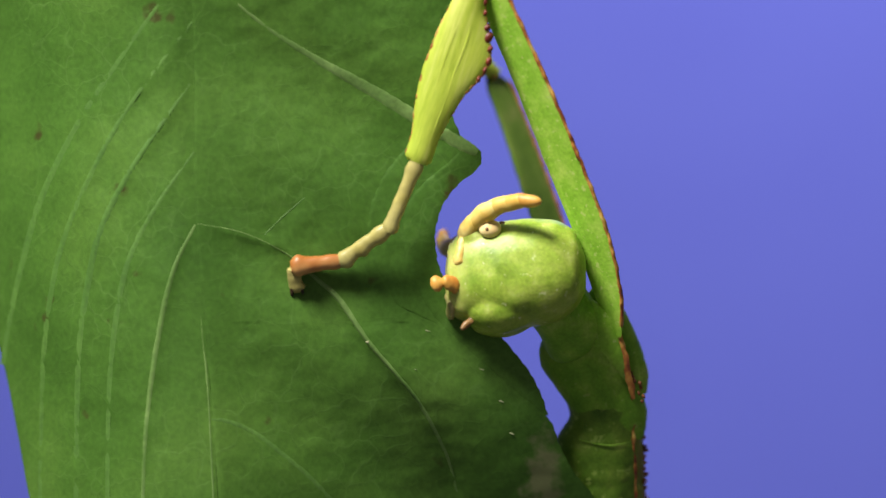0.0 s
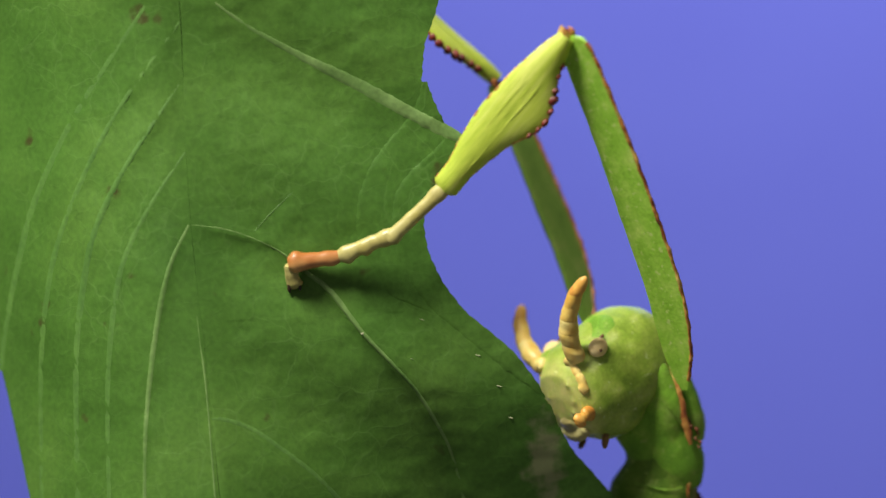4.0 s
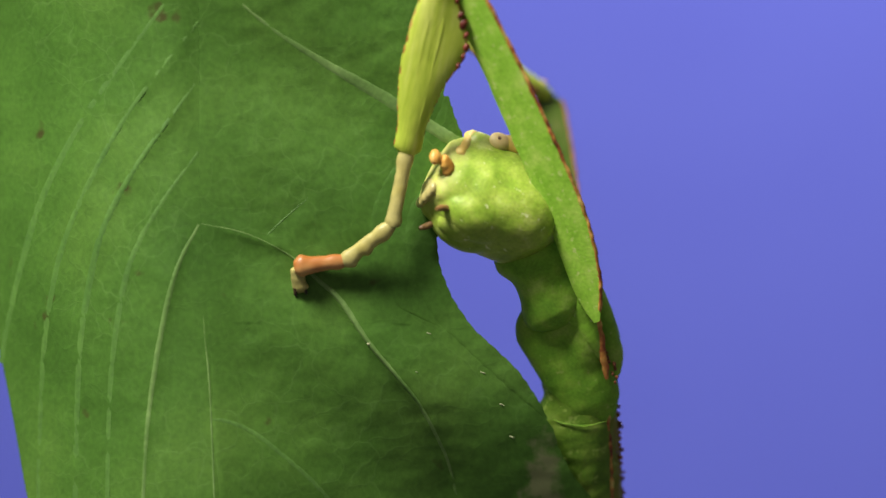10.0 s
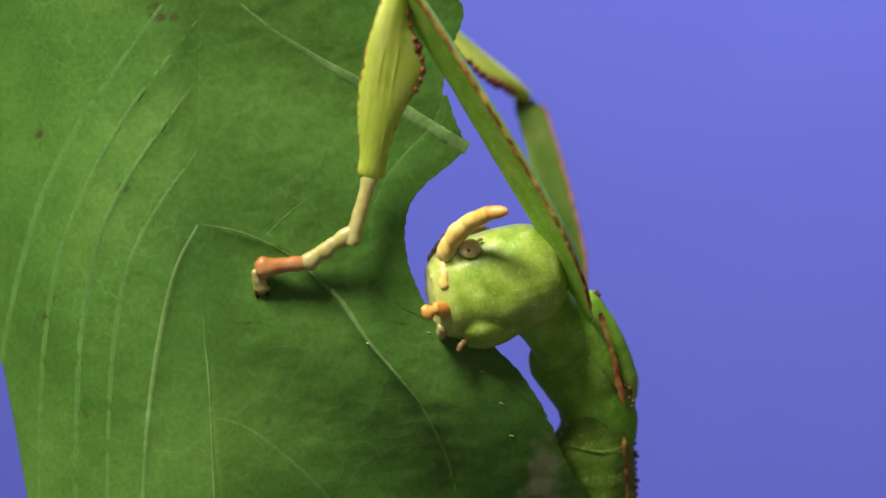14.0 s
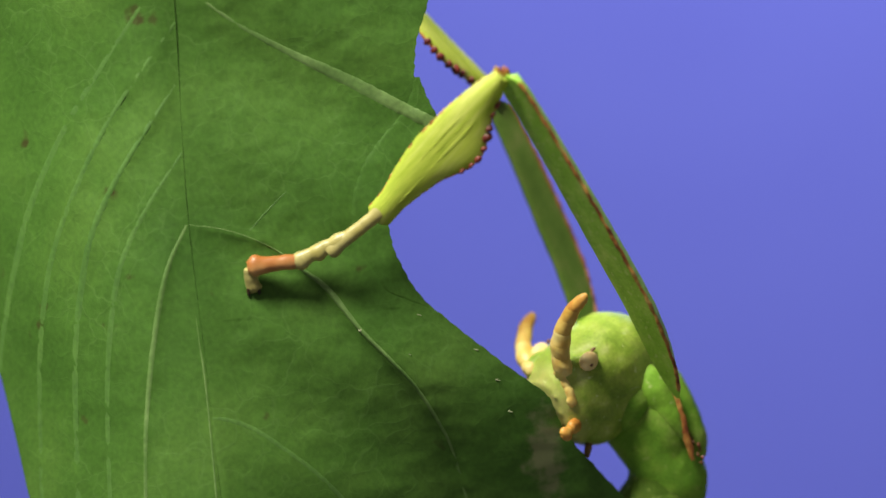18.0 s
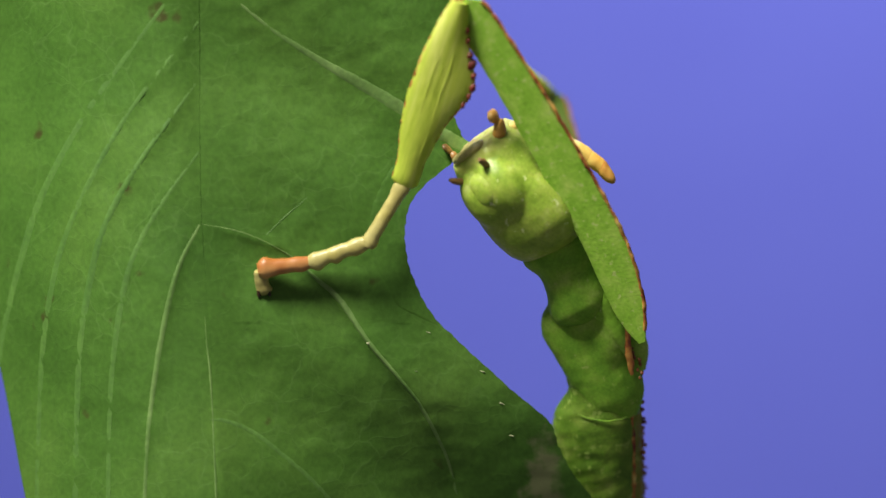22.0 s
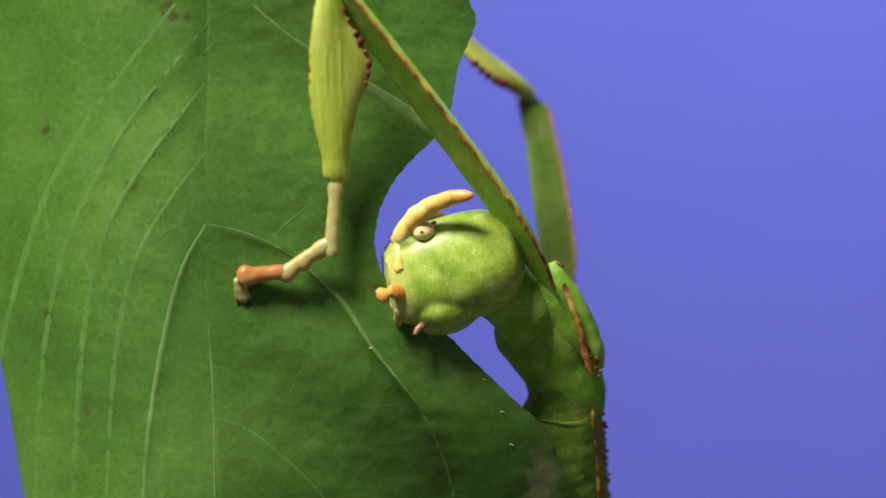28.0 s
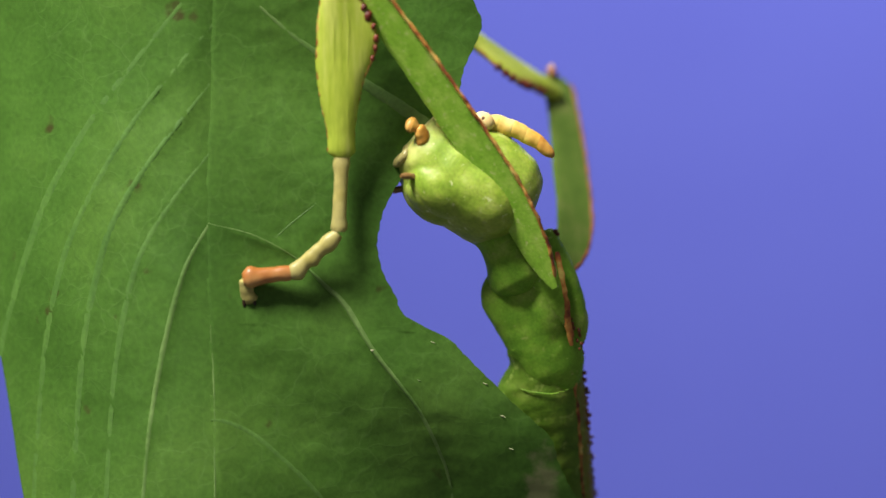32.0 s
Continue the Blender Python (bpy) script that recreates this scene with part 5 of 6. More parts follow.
    walk(far_tibia, [
        (0, bone(880, 120, 364, 655, -65, 210, 70)), (0.5, bone(882, 121, 341, 655, -65, 210, 70)), (1, bone(885, 122, 311, 655, -65, 210, 70)),
        (1.5, bone(888, 124, 300, 655, -65, 210, 70)), (2, bone(890, 125, 300, 655, -65, 210, 70)), (2.5, bone(888, 125, 300, 655, -65, 210, 70)),
        (3, bone(885, 125, 300, 655, -65, 210, 70)), (3.5, bone(883, 128, 300, 655, -65, 210, 70)), (5.5, bone(877, 138, 300, 655, -65, 210, 70)),
        (6, bone(875, 140, 300, 655, -65, 210, 70)), (6.5, bone(918, 125, 300, 655, -65, 210, 70)), (7, bone(960, 110, 364, 655, -65, 210, 70)),
        (7.5, bone(930, 90, 320, 655, -65, 210, 70)), (8, bone(900, 75, 300, 655, -65, 210, 70)), (8.5, bone(920, 80, 351, 655, -65, 210, 70)),
        (9, bone(925, 72, 368, 655, -65, 210, 70)), (9.5, bone(935, 120, 460, 655, -65, 210, 70)), (10, bone(978, 155, 480, 655, -65, 210, 70)),
        (10.5, bone(967, 160, 480, 655, -65, 210, 70)), (11, bone(956, 165, 480, 655, -65, 210, 70)), (11.3, bone(957, 165, 480, 655, -65, 210, 70)),
        (11.5, bone(958, 165, 480, 655, -65, 210, 70)), (12, bone(960, 165, 480, 655, -65, 210, 70)), (12.5, bone(954, 165, 480, 655, -65, 210, 70)),
        (13, bone(948, 165, 476, 655, -65, 210, 70)), (13.5, bone(943, 162, 460, 655, -65, 210, 70)), (14, bone(938, 160, 441, 655, -65, 210, 70)),
        (14.5, bone(939, 150, 395, 655, -65, 210, 70)), (16.5, bone(878, 130, 300, 655, -65, 210, 70)), (17, bone(872, 135, 300, 655, -65, 210, 70)),
        (17.5, bone(874, 150, 300, 655, -65, 210, 70)), (18, bone(880, 165, 300, 655, -65, 210, 70)), (18.5, bone(885, 178, 300, 655, -65, 210, 70)),
        (19, bone(890, 190, 300, 655, -65, 210, 70)), (19.5, bone(885, 170, 300, 655, -65, 210, 70)), (20, bone(880, 150, 300, 655, -65, 210, 70)),
        (20.5, bone(889, 120, 300, 655, -65, 210, 70)), (21, bone(898, 90, 300, 655, -65, 210, 70)), (21.5, bone(935, 115, 402, 655, -65, 210, 70)),
        (22, bone(980, 150, 480, 655, -65, 210, 70)), (22.5, bone(993, 150, 480, 655, -65, 210, 70)), (23, bone(1008, 150, 480, 655, -65, 210, 70)),
        (23.5, bone(1000, 152, 480, 655, -65, 210, 70)), (24, bone(993, 155, 480, 655, -65, 210, 70)), (24.5, bone(983, 155, 480, 655, -65, 210, 70)),
        (25, bone(973, 155, 480, 655, -65, 210, 70)), (25.5, bone(963, 155, 480, 655, -65, 210, 70)), (27.5, bone(946, 152, 471, 655, -65, 210, 70)),
        (28, bone(946, 155, 466, 655, -65, 210, 70)), (28.5, bone(948, 156, 479, 655, -65, 210, 70)), (29, bone(950, 158, 480, 655, -65, 210, 70)),
        (29.5, bone(962, 162, 480, 655, -65, 210, 70)), (30, bone(973, 165, 480, 655, -65, 210, 70)), (30.5, bone(986, 166, 480, 655, -65, 210, 70)),
        (31, bone(998, 168, 480, 655, -65, 210, 70)), (31.5, bone(997, 162, 480, 655, -65, 210, 70)), (32, bone(996, 155, 480, 655, -65, 210, 70)),
    ])
    meso_rows = [
        (0, held(1135, 697, 160, 17, -2.0, 0)), (0.5, held(1143, 707, 170, 16, -1.8, 0)), (1, held(1157, 717, 180, 14, -1.3, 0)),
        (1.5, held(1170, 733, 193, 14, -0.9, 0)), (2, held(1184, 745, 204, 14, -0.5, 0)), (2.5, held(1202, 757, 213, 14, 0.0, 0)),
        (3, held(1217, 768, 221, 14, 0.5, 0)), (3.5, held(1228, 775, 228, 14, 0.8, 0)), (5.5, held(1273, 810, 239, 14, 2.1, 0)),
        (6, held(1266, 790, 231, 14, 1.9, 0)), (6.5, held(1236, 765, 215, 14, 1.0, 0)), (7, held(1189, 725, 171, 19, -0.4, 0)),
        (7.5, held(1146, 690, 149, 19, -1.7, 0)), (8, held(1143, 685, 141, 22, -1.8, 0)), (8.5, held(1150, 670, 141, 23, -1.6, 0)),
        (9, held(1087, 642, 138, 24, -3.4, 0)), (9.5, held(1081, 650, 139, 24, -3.6, 0)), (10, held(1087, 658, 140, 23, -3.4, 0)),
        (10.5, held(1087, 660, 141, 22, -3.4, 0)), (11, held(1081, 662, 143, 22, -3.6, 0)), (11.3, held(1080, 664, 144, 21, -3.6, 0)),
        (11.5, held(1080, 665, 145, 21, -3.6, 0)), (12, held(1086, 670, 147, 20, -3.5, 0)), (12.5, held(1087, 675, 149, 20, -3.4, 0)),
        (13, held(1095, 685, 151, 19, -3.2, 0)), (13.5, held(1103, 696, 160, 17, -3.0, 0)), (14, held(1118, 708, 171, 16, -2.5, 0)),
        (14.5, held(1133, 726, 186, 14, -2.1, 0)), (16.5, held(1195, 775, 227, 14, -0.2, 0)), (17, held(1214, 787, 231, 14, 0.4, 0)),
        (17.5, held(1230, 802, 233, 14, 0.9, 0)), (18, held(1246, 815, 235, 14, 1.3, 0)), (18.5, held(1255, 823, 237, 14, 1.6, 0)),
        (19, held(1266, 830, 239, 14, 1.9, 0)), (19.5, held(1263, 820, 234, 14, 1.8, 0)), (20, held(1253, 807, 230, 14, 1.5, 0)),
        (20.5, held(1232, 775, 218, 14, 0.9, 0)), (21, held(1189, 715, 166, 19, -0.4, 0)), (21.5, held(1134, 672, 142, 22, -2.0, 0)),
        (22, held(1132, 650, 139, 24, -2.1, 0)), (22.5, held(1124, 625, 136, 24, -2.3, 0)), (23, held(1074, 612, 135, 25, -3.8, 0)),
        (23.5, held(1072, 608, 136, 25, -3.9, 0)), (24, held(1066, 612, 137, 24, -4.1, 0)), (24.5, held(1046, 612, 138, 24, -4.7, 0)),
        (25, held(1045, 615, 139, 23, -4.7, 0)), (25.5, held(1048, 618, 141, 23, -4.6, 0)), (27.5, held(1053, 650, 149, 19, -4.5, 0)),
        (28, held(1058, 655, 155, 17, -4.3, 0)), (28.5, held(1068, 660, 155, 17, -4.0, 0)), (29, held(1064, 648, 146, 21, -4.1, 0)),
        (29.5, held(1060, 625, 140, 23, -4.2, 0)), (30, held(1050, 600, 135, 25, -4.5, 0)), (30.5, held(1036, 585, 135, 25, -5.0, 0)),
        (31, held(1046, 596, 135, 25, -4.7, 0)), (31.5, held(1030, 592, 135, 25, -5.2, 0)), (32, held(1024, 598, 136, 25, -5.3, 0)),
    ]
    walk(pro, [
        (0, bone(1085, 699, 158, 1013, 528, 135)), (0.5, bone(1093, 709, 168, 1021, 538, 147)), (1, bone(1107, 719, 178, 1033, 549, 158)),
        (1.5, bone(1120, 735, 191, 1046, 565, 173)), (2, bone(1134, 747, 201, 1059, 578, 184)), (2.5, bone(1152, 759, 210, 1079, 589, 195)),
        (3, bone(1167, 770, 218, 1095, 599, 205)), (3.5, bone(1178, 777, 225, 1108, 604, 213)), (5.5, bone(1223, 812, 235, 1137, 657, 232)),
        (6, bone(1216, 792, 227, 1139, 625, 216)), (6.5, bone(1186, 767, 212, 1114, 596, 196)), (7, bone(1139, 727, 169, 1073, 551, 145)),
        (7.5, bone(1096, 692, 146, 1027, 518, 121)), (8, bone(1093, 687, 137, 1034, 507, 111)), (8.5, bone(1100, 672, 137, 1038, 494, 111)),
        (9, bone(1037, 644, 134, 980, 463, 110)), (9.5, bone(1031, 652, 135, 973, 472, 110)), (10, bone(1037, 660, 136, 976, 481, 110)),
        (10.5, bone(1037, 662, 137, 973, 485, 111)), (11, bone(1031, 664, 139, 964, 489, 112)), (11.3, bone(1030, 666, 140, 962, 492, 113)),
        (11.5, bone(1030, 667, 141, 961, 494, 114)), (12, bone(1036, 672, 143, 964, 501, 117)), (12.5, bone(1037, 677, 145, 964, 507, 120)),
        (13, bone(1045, 687, 147, 971, 518, 123)), (13.5, bone(1053, 698, 157, 979, 529, 134)), (14, bone(1068, 710, 168, 993, 542, 147)),
        (14.5, bone(1083, 728, 183, 1010, 558, 163)), (16.5, bone(1145, 777, 224, 1066, 612, 212)), (17, bone(1164, 789, 227, 1086, 623, 216)),
        (17.5, bone(1180, 804, 229, 1103, 638, 219)), (18, bone(1196, 817, 231, 1119, 651, 223)), (18.5, bone(1205, 825, 233, 1126, 661, 227)),
        (19, bone(1216, 832, 235, 1135, 670, 231)), (19.5, bone(1213, 822, 230, 1135, 657, 222)), (20, bone(1203, 809, 226, 1127, 641, 214)),
        (20.5, bone(1182, 777, 215, 1115, 602, 195)), (21, bone(1139, 717, 163, 1073, 541, 139)), (21.5, bone(1084, 674, 138, 1025, 494, 112)),
        (22, bone(1082, 652, 135, 1023, 472, 110)), (22.5, bone(1074, 627, 132, 1013, 448, 109)), (23, bone(1024, 614, 131, 970, 432, 109)),
        (23.5, bone(1022, 610, 132, 964, 430, 109)), (24, bone(1016, 614, 133, 957, 434, 110)), (24.5, bone(996, 614, 134, 933, 436, 110)),
        (25, bone(995, 617, 135, 926, 443, 110)), (25.5, bone(998, 620, 137, 925, 449, 111)), (27.5, bone(1003, 652, 145, 926, 486, 120)),
        (28, bone(1008, 657, 151, 928, 494, 128)), (28.5, bone(1018, 662, 151, 940, 496, 128)), (29, bone(1014, 650, 142, 941, 480, 115)),
        (29.5, bone(1010, 627, 136, 947, 450, 110)), (30, bone(1000, 602, 131, 946, 420, 109)), (30.5, bone(986, 587, 131, 932, 405, 110)),
        (31, bone(996, 598, 131, 939, 417, 109)), (31.5, bone(980, 594, 131, 921, 414, 109)), (32, bone(974, 600, 132, 915, 420, 109)),
    ])
    walk(neck, [
        (0, bone(1049, 613, 119, 920, 493, 69)), (0.5, bone(1057, 624, 131, 934, 511, 77)), (1, bone(1070, 634, 144, 947, 528, 88)),
        (1.5, bone(1083, 650, 160, 968, 553, 106)), (2, bone(1097, 663, 173, 990, 578, 132)), (2.5, bone(1115, 674, 184, 1021, 595, 151)),
        (3, bone(1131, 684, 194, 1052, 611, 165)), (3.5, bone(1143, 691, 205, 1087, 636, 175)), (5.5, bone(1180, 735, 229, 1090, 725, 222)),
        (6, bone(1178, 709, 208, 1076, 643, 176)), (6.5, bone(1150, 681, 183, 1036, 585, 126)), (7, bone(1106, 639, 126, 963, 472, 60)),
        (7.5, bone(1062, 605, 102, 920, 461, 56)), (8, bone(1064, 597, 93, 948, 399, 50)), (8.5, bone(1069, 583, 93, 939, 394, 51)),
        (9, bone(1008, 554, 93, 905, 363, 62)), (9.5, bone(1002, 562, 93, 896, 373, 58)), (10, bone(1006, 571, 93, 887, 382, 54)),
        (10.5, bone(1005, 574, 93, 874, 395, 50)), (11, bone(998, 576, 94, 862, 409, 46)), (11.3, bone(996, 579, 94, 856, 417, 44)),
        (11.5, bone(995, 580, 95, 852, 423, 46)), (12, bone(1000, 587, 99, 842, 436, 50)), (12.5, bone(1000, 592, 102, 847, 452, 56)),
        (13, bone(1008, 602, 106, 852, 469, 61)), (13.5, bone(1016, 613, 118, 869, 489, 68)), (14, bone(1030, 626, 133, 887, 509, 78)),
        (14.5, bone(1046, 643, 149, 918, 527, 89)), (16.5, bone(1106, 695, 206, 1000, 634, 173)), (17, bone(1125, 706, 208, 1022, 642, 177)),
        (17.5, bone(1141, 721, 212, 1043, 660, 186)), (18, bone(1157, 734, 217, 1065, 677, 196)), (18.5, bone(1166, 743, 223, 1077, 697, 208)),
        (19, bone(1175, 751, 228, 1089, 717, 220)), (19.5, bone(1174, 739, 216, 1067, 677, 195)), (20, bone(1165, 725, 205, 1044, 637, 172)),
        (20.5, bone(1149, 689, 180, 1027, 549, 95)), (21, bone(1106, 629, 122, 975, 478, 62)), (21.5, bone(1054, 584, 94, 943, 406, 48)),
        (22, bone(1053, 562, 93, 939, 374, 58)), (22.5, bone(1044, 538, 93, 921, 356, 67)), (23, bone(997, 523, 94, 902, 338, 74)),
        (23.5, bone(993, 520, 94, 888, 349, 72)), (24, bone(986, 524, 93, 873, 360, 66)), (24.5, bone(964, 525, 93, 846, 369, 60)),
        (25, bone(961, 530, 93, 817, 376, 56)), (25.5, bone(962, 535, 93, 800, 386, 52)), (27.5, bone(964, 569, 103, 809, 454, 57)),
        (28, bone(968, 576, 112, 811, 483, 67)), (28.5, bone(979, 579, 112, 841, 483, 67)), (29, bone(977, 565, 97, 820, 428, 47)),
        (29.5, bone(978, 538, 93, 859, 385, 54)), (30, bone(973, 511, 94, 884, 340, 74)), (30.5, bone(959, 496, 95, 872, 317, 78)),
        (31, bone(968, 508, 94, 869, 337, 74)), (31.5, bone(951, 504, 94, 844, 337, 74)), (32, bone(945, 510, 94, 845, 348, 72)),
    ])
    head_rows = [
        (0, held(900, 479, 53, -12.5, -0.4, -0.4)), (0.5, held(913, 497, 61, -11.6, -3.4, 7)), (1, held(925, 515, 73, -11.7, -6.6, 14.6)),
        (1.5, held(947, 542, 93, -6.9, -10.7, 20.3)), (2, held(968, 569, 122, -3, -15.7, 26.2)), (2.5, held(1000, 589, 144, -4.3, -23.2, 32.5)),
        (3, held(1032, 608, 159, -7.6, -30.4, 39.9)), (3.5, held(1066, 632, 169, -6.1, -28.4, 35.7)), (5.5, held(1071, 720, 216, 7.5, -24.9, 37.4)),
        (6, held(1058, 636, 170, 2.1, -21.3, 37.7)), (6.5, held(1017, 561, 116, 7, 10, 16.2)), (7, held(943, 424, 44, -33.7, 41, 7.9)),
        (7.5, held(899, 417, 40, -29.7, 35.1, 6.3)), (8, held(927, 349, 34, -36.3, 43.6, 7.5)), (8.5, held(917, 345, 35, -42, 43.6, 6.9)),
        (9, held(883, 315, 46, -44.1, 43.4, 4.9)), (9.5, held(874, 328, 42, -37.3, 36.5, 7.7)), (10, held(865, 343, 38, -31.2, 29.1, 10.4)),
        (10.5, held(853, 362, 34, -29.1, 21.9, 9.3)), (11, held(840, 382, 30, -26.8, 14.9, 8.3)), (11.3, held(834, 393, 28, -24.1, 11.3, 8.2)),
        (11.5, held(831, 400, 30, -22.3, 9, 8.2)), (12, held(822, 419, 34, -17.8, 3.1, 8.1)), (12.5, held(827, 438, 40, -13.4, -0.4, 7.7)),
        (13, held(831, 455, 45, -9.1, -3.9, 7.3)), (13.5, held(848, 476, 52, -6, -7.1, 7.8)), (14, held(865, 497, 62, -3.1, -10.4, 8.3)),
        (14.5, held(896, 516, 74, -4.9, -11.4, 12.9)), (16.5, held(979, 627, 167, 5.7, -19.5, 27.8)), (17, held(1003, 637, 171, 4.4, -24.6, 34.8)),
        (17.5, held(1024, 655, 180, 5.4, -26.2, 34.6)), (18, held(1045, 673, 190, 6.5, -27.7, 34.3)), (18.5, held(1057, 694, 202, 7.7, -30.1, 34)),
        (19, held(1069, 715, 214, 8.9, -32.4, 33.8)), (19.5, held(1047, 671, 189, 8.2, -22.1, 31.8)), (20, held(1025, 626, 166, 6.9, -11.6, 30.7)),
        (20.5, held(1007, 516, 80, -4.2, 19.8, 15.8)), (21, held(954, 435, 46, -35.4, 34.5, 7.1)), (21.5, held(923, 356, 32, -37.1, 47.5, 8.3)),
        (22, held(919, 324, 42, -50.5, 52.5, 6.8)), (22.5, held(903, 305, 51, -40, 55.4, 7.7)), (23, held(888, 286, 58, -29.8, 58.4, 8.2)),
        (23.5, held(874, 296, 56, -24.7, 58.6, 8.9)), (24, held(860, 307, 50, -19.6, 58.7, 9.5)), (24.5, held(826, 322, 44, -27.2, 39.1, 7.2)),
        (25, held(795, 345, 40, -33.7, 19.6, 6.5)), (25.5, held(779, 365, 36, -28.3, 7.8, 7.1)), (27.5, held(787, 442, 41, -15.8, -8.7, 7.4)),
        (28, held(788, 473, 51, -10.1, -11.2, 6.8)), (28.5, held(817, 475, 51, -13.2, -17.1, 10.8)), (29, held(800, 406, 31, -17.8, 7.4, 6)),
        (29.5, held(839, 338, 38, -25.4, 38.4, 5.6)), (30, held(869, 288, 58, -34.3, 58, 3.6)), (30.5, held(856, 265, 62, -30.8, 53.7, 4)),
        (31, held(853, 285, 58, -27.9, 54.4, 4.8)), (31.5, held(828, 285, 58, -30, 52.6, 3.8)), (32, held(826, 300, 56, -26.3, 39.8, 2)),
    ]
    walk(antenna_near, [
        (0, bone(819, 413, 21, 948, 360, -54)), (0.5, bone(833, 436, 18, 948, 369, -68)), (1, bone(849, 459, 19, 948, 378, -71)),
        (1.5, bone(876, 495, 26, 966, 396, -58)), (2, bone(904, 533, 43, 985, 415, -25)), (2.5, bone(940, 564, 56, 1002, 432, -7)),
        (3, bone(979, 594, 65, 1018, 450, 12)), (3.5, bone(1008, 615, 78, 1023, 473, 11)), (5.5, bone(1029, 706, 117, 1045, 565, 48)),
        (6, bone(1012, 613, 74, 1095, 490, 20)), (6.5, bone(968, 502, 46, 1098, 440, -19)), (7, bone(944, 342, 36, 1050, 375, -11)),
        (7.5, bone(888, 333, 27, 1030, 332, 18)), (8, bone(934, 267, 31, 1010, 290, 121)), (8.5, bone(923, 263, 39, 998, 282, 129)),
        (9, bone(889, 233, 53, 985, 275, 143)), (9.5, bone(865, 244, 38, 1018, 298, 38)), (10, bone(842, 258, 23, 1050, 320, 23)),
        (10.5, bone(815, 278, 15, 988, 310, 15)), (11, bone(789, 300, 7, 925, 300, 87)), (11.3, bone(777, 314, 1, 916, 308, 76)),
        (11.5, bone(770, 323, 0, 910, 312, 60)), (12, bone(751, 347, -2, 895, 325, 23)), (12.5, bone(751, 371, -2, 899, 338, -6)),
        (13, bone(752, 396, -1, 903, 350, -1)), (13.5, bone(767, 424, 1, 896, 364, -66)), (14, bone(782, 453, 6, 890, 378, -82)),
        (14.5, bone(816, 471, 14, 905, 396, -76)), (16.5, bone(921, 603, 77, 965, 470, 5)), (17, bone(953, 621, 75, 993, 495, -12)),
        (17.5, bone(975, 642, 84, 1014, 512, 3)), (18, bone(996, 663, 93, 1035, 530, 18)), (18.5, bone(1008, 689, 105, 1042, 548, 44)),
        (19, bone(1021, 715, 116, 1048, 565, 76)), (19.5, bone(996, 654, 94, 1065, 530, 24)), (20, bone(976, 592, 76, 1082, 495, 10)),
        (20.5, bone(972, 444, 25, 1060, 440, -65)), (21, bone(941, 350, 39, 1085, 420, 39)), (21.5, bone(938, 275, 31, 1110, 345, 31)),
        (22, bone(940, 245, 58, 1105, 330, 58)), (22.5, bone(932, 225, 55, 1092, 330, 55)), (23, bone(923, 207, 50, 1080, 330, 50)),
        (23.5, bone(910, 219, 42, 1066, 320, 42)), (24, bone(896, 230, 29, 1052, 310, 29)), (24.5, bone(824, 239, 28, 1004, 305, 28)),
        (25, bone(752, 261, 28, 955, 300, 28)), (25.5, bone(714, 287, 14, 905, 285, 14)), (27.5, bone(702, 387, 1, 820, 330, -17)),
        (28, bone(702, 424, 5, 828, 350, -55)), (28.5, bone(729, 434, 2, 805, 350, -88)), (29, bone(734, 332, -2, 840, 310, 77)),
        (29.5, bone(835, 256, 20, 1010, 320, 20)), (30, bone(904, 209, 54, 1058, 330, 54)), (30.5, bone(882, 185, 53, 1046, 312, 53)),
        (31, bone(881, 206, 46, 1035, 295, 46)), (31.5, bone(852, 205, 48, 1012, 286, 48)), (32, bone(823, 218, 40, 988, 278, 40)),
    ])
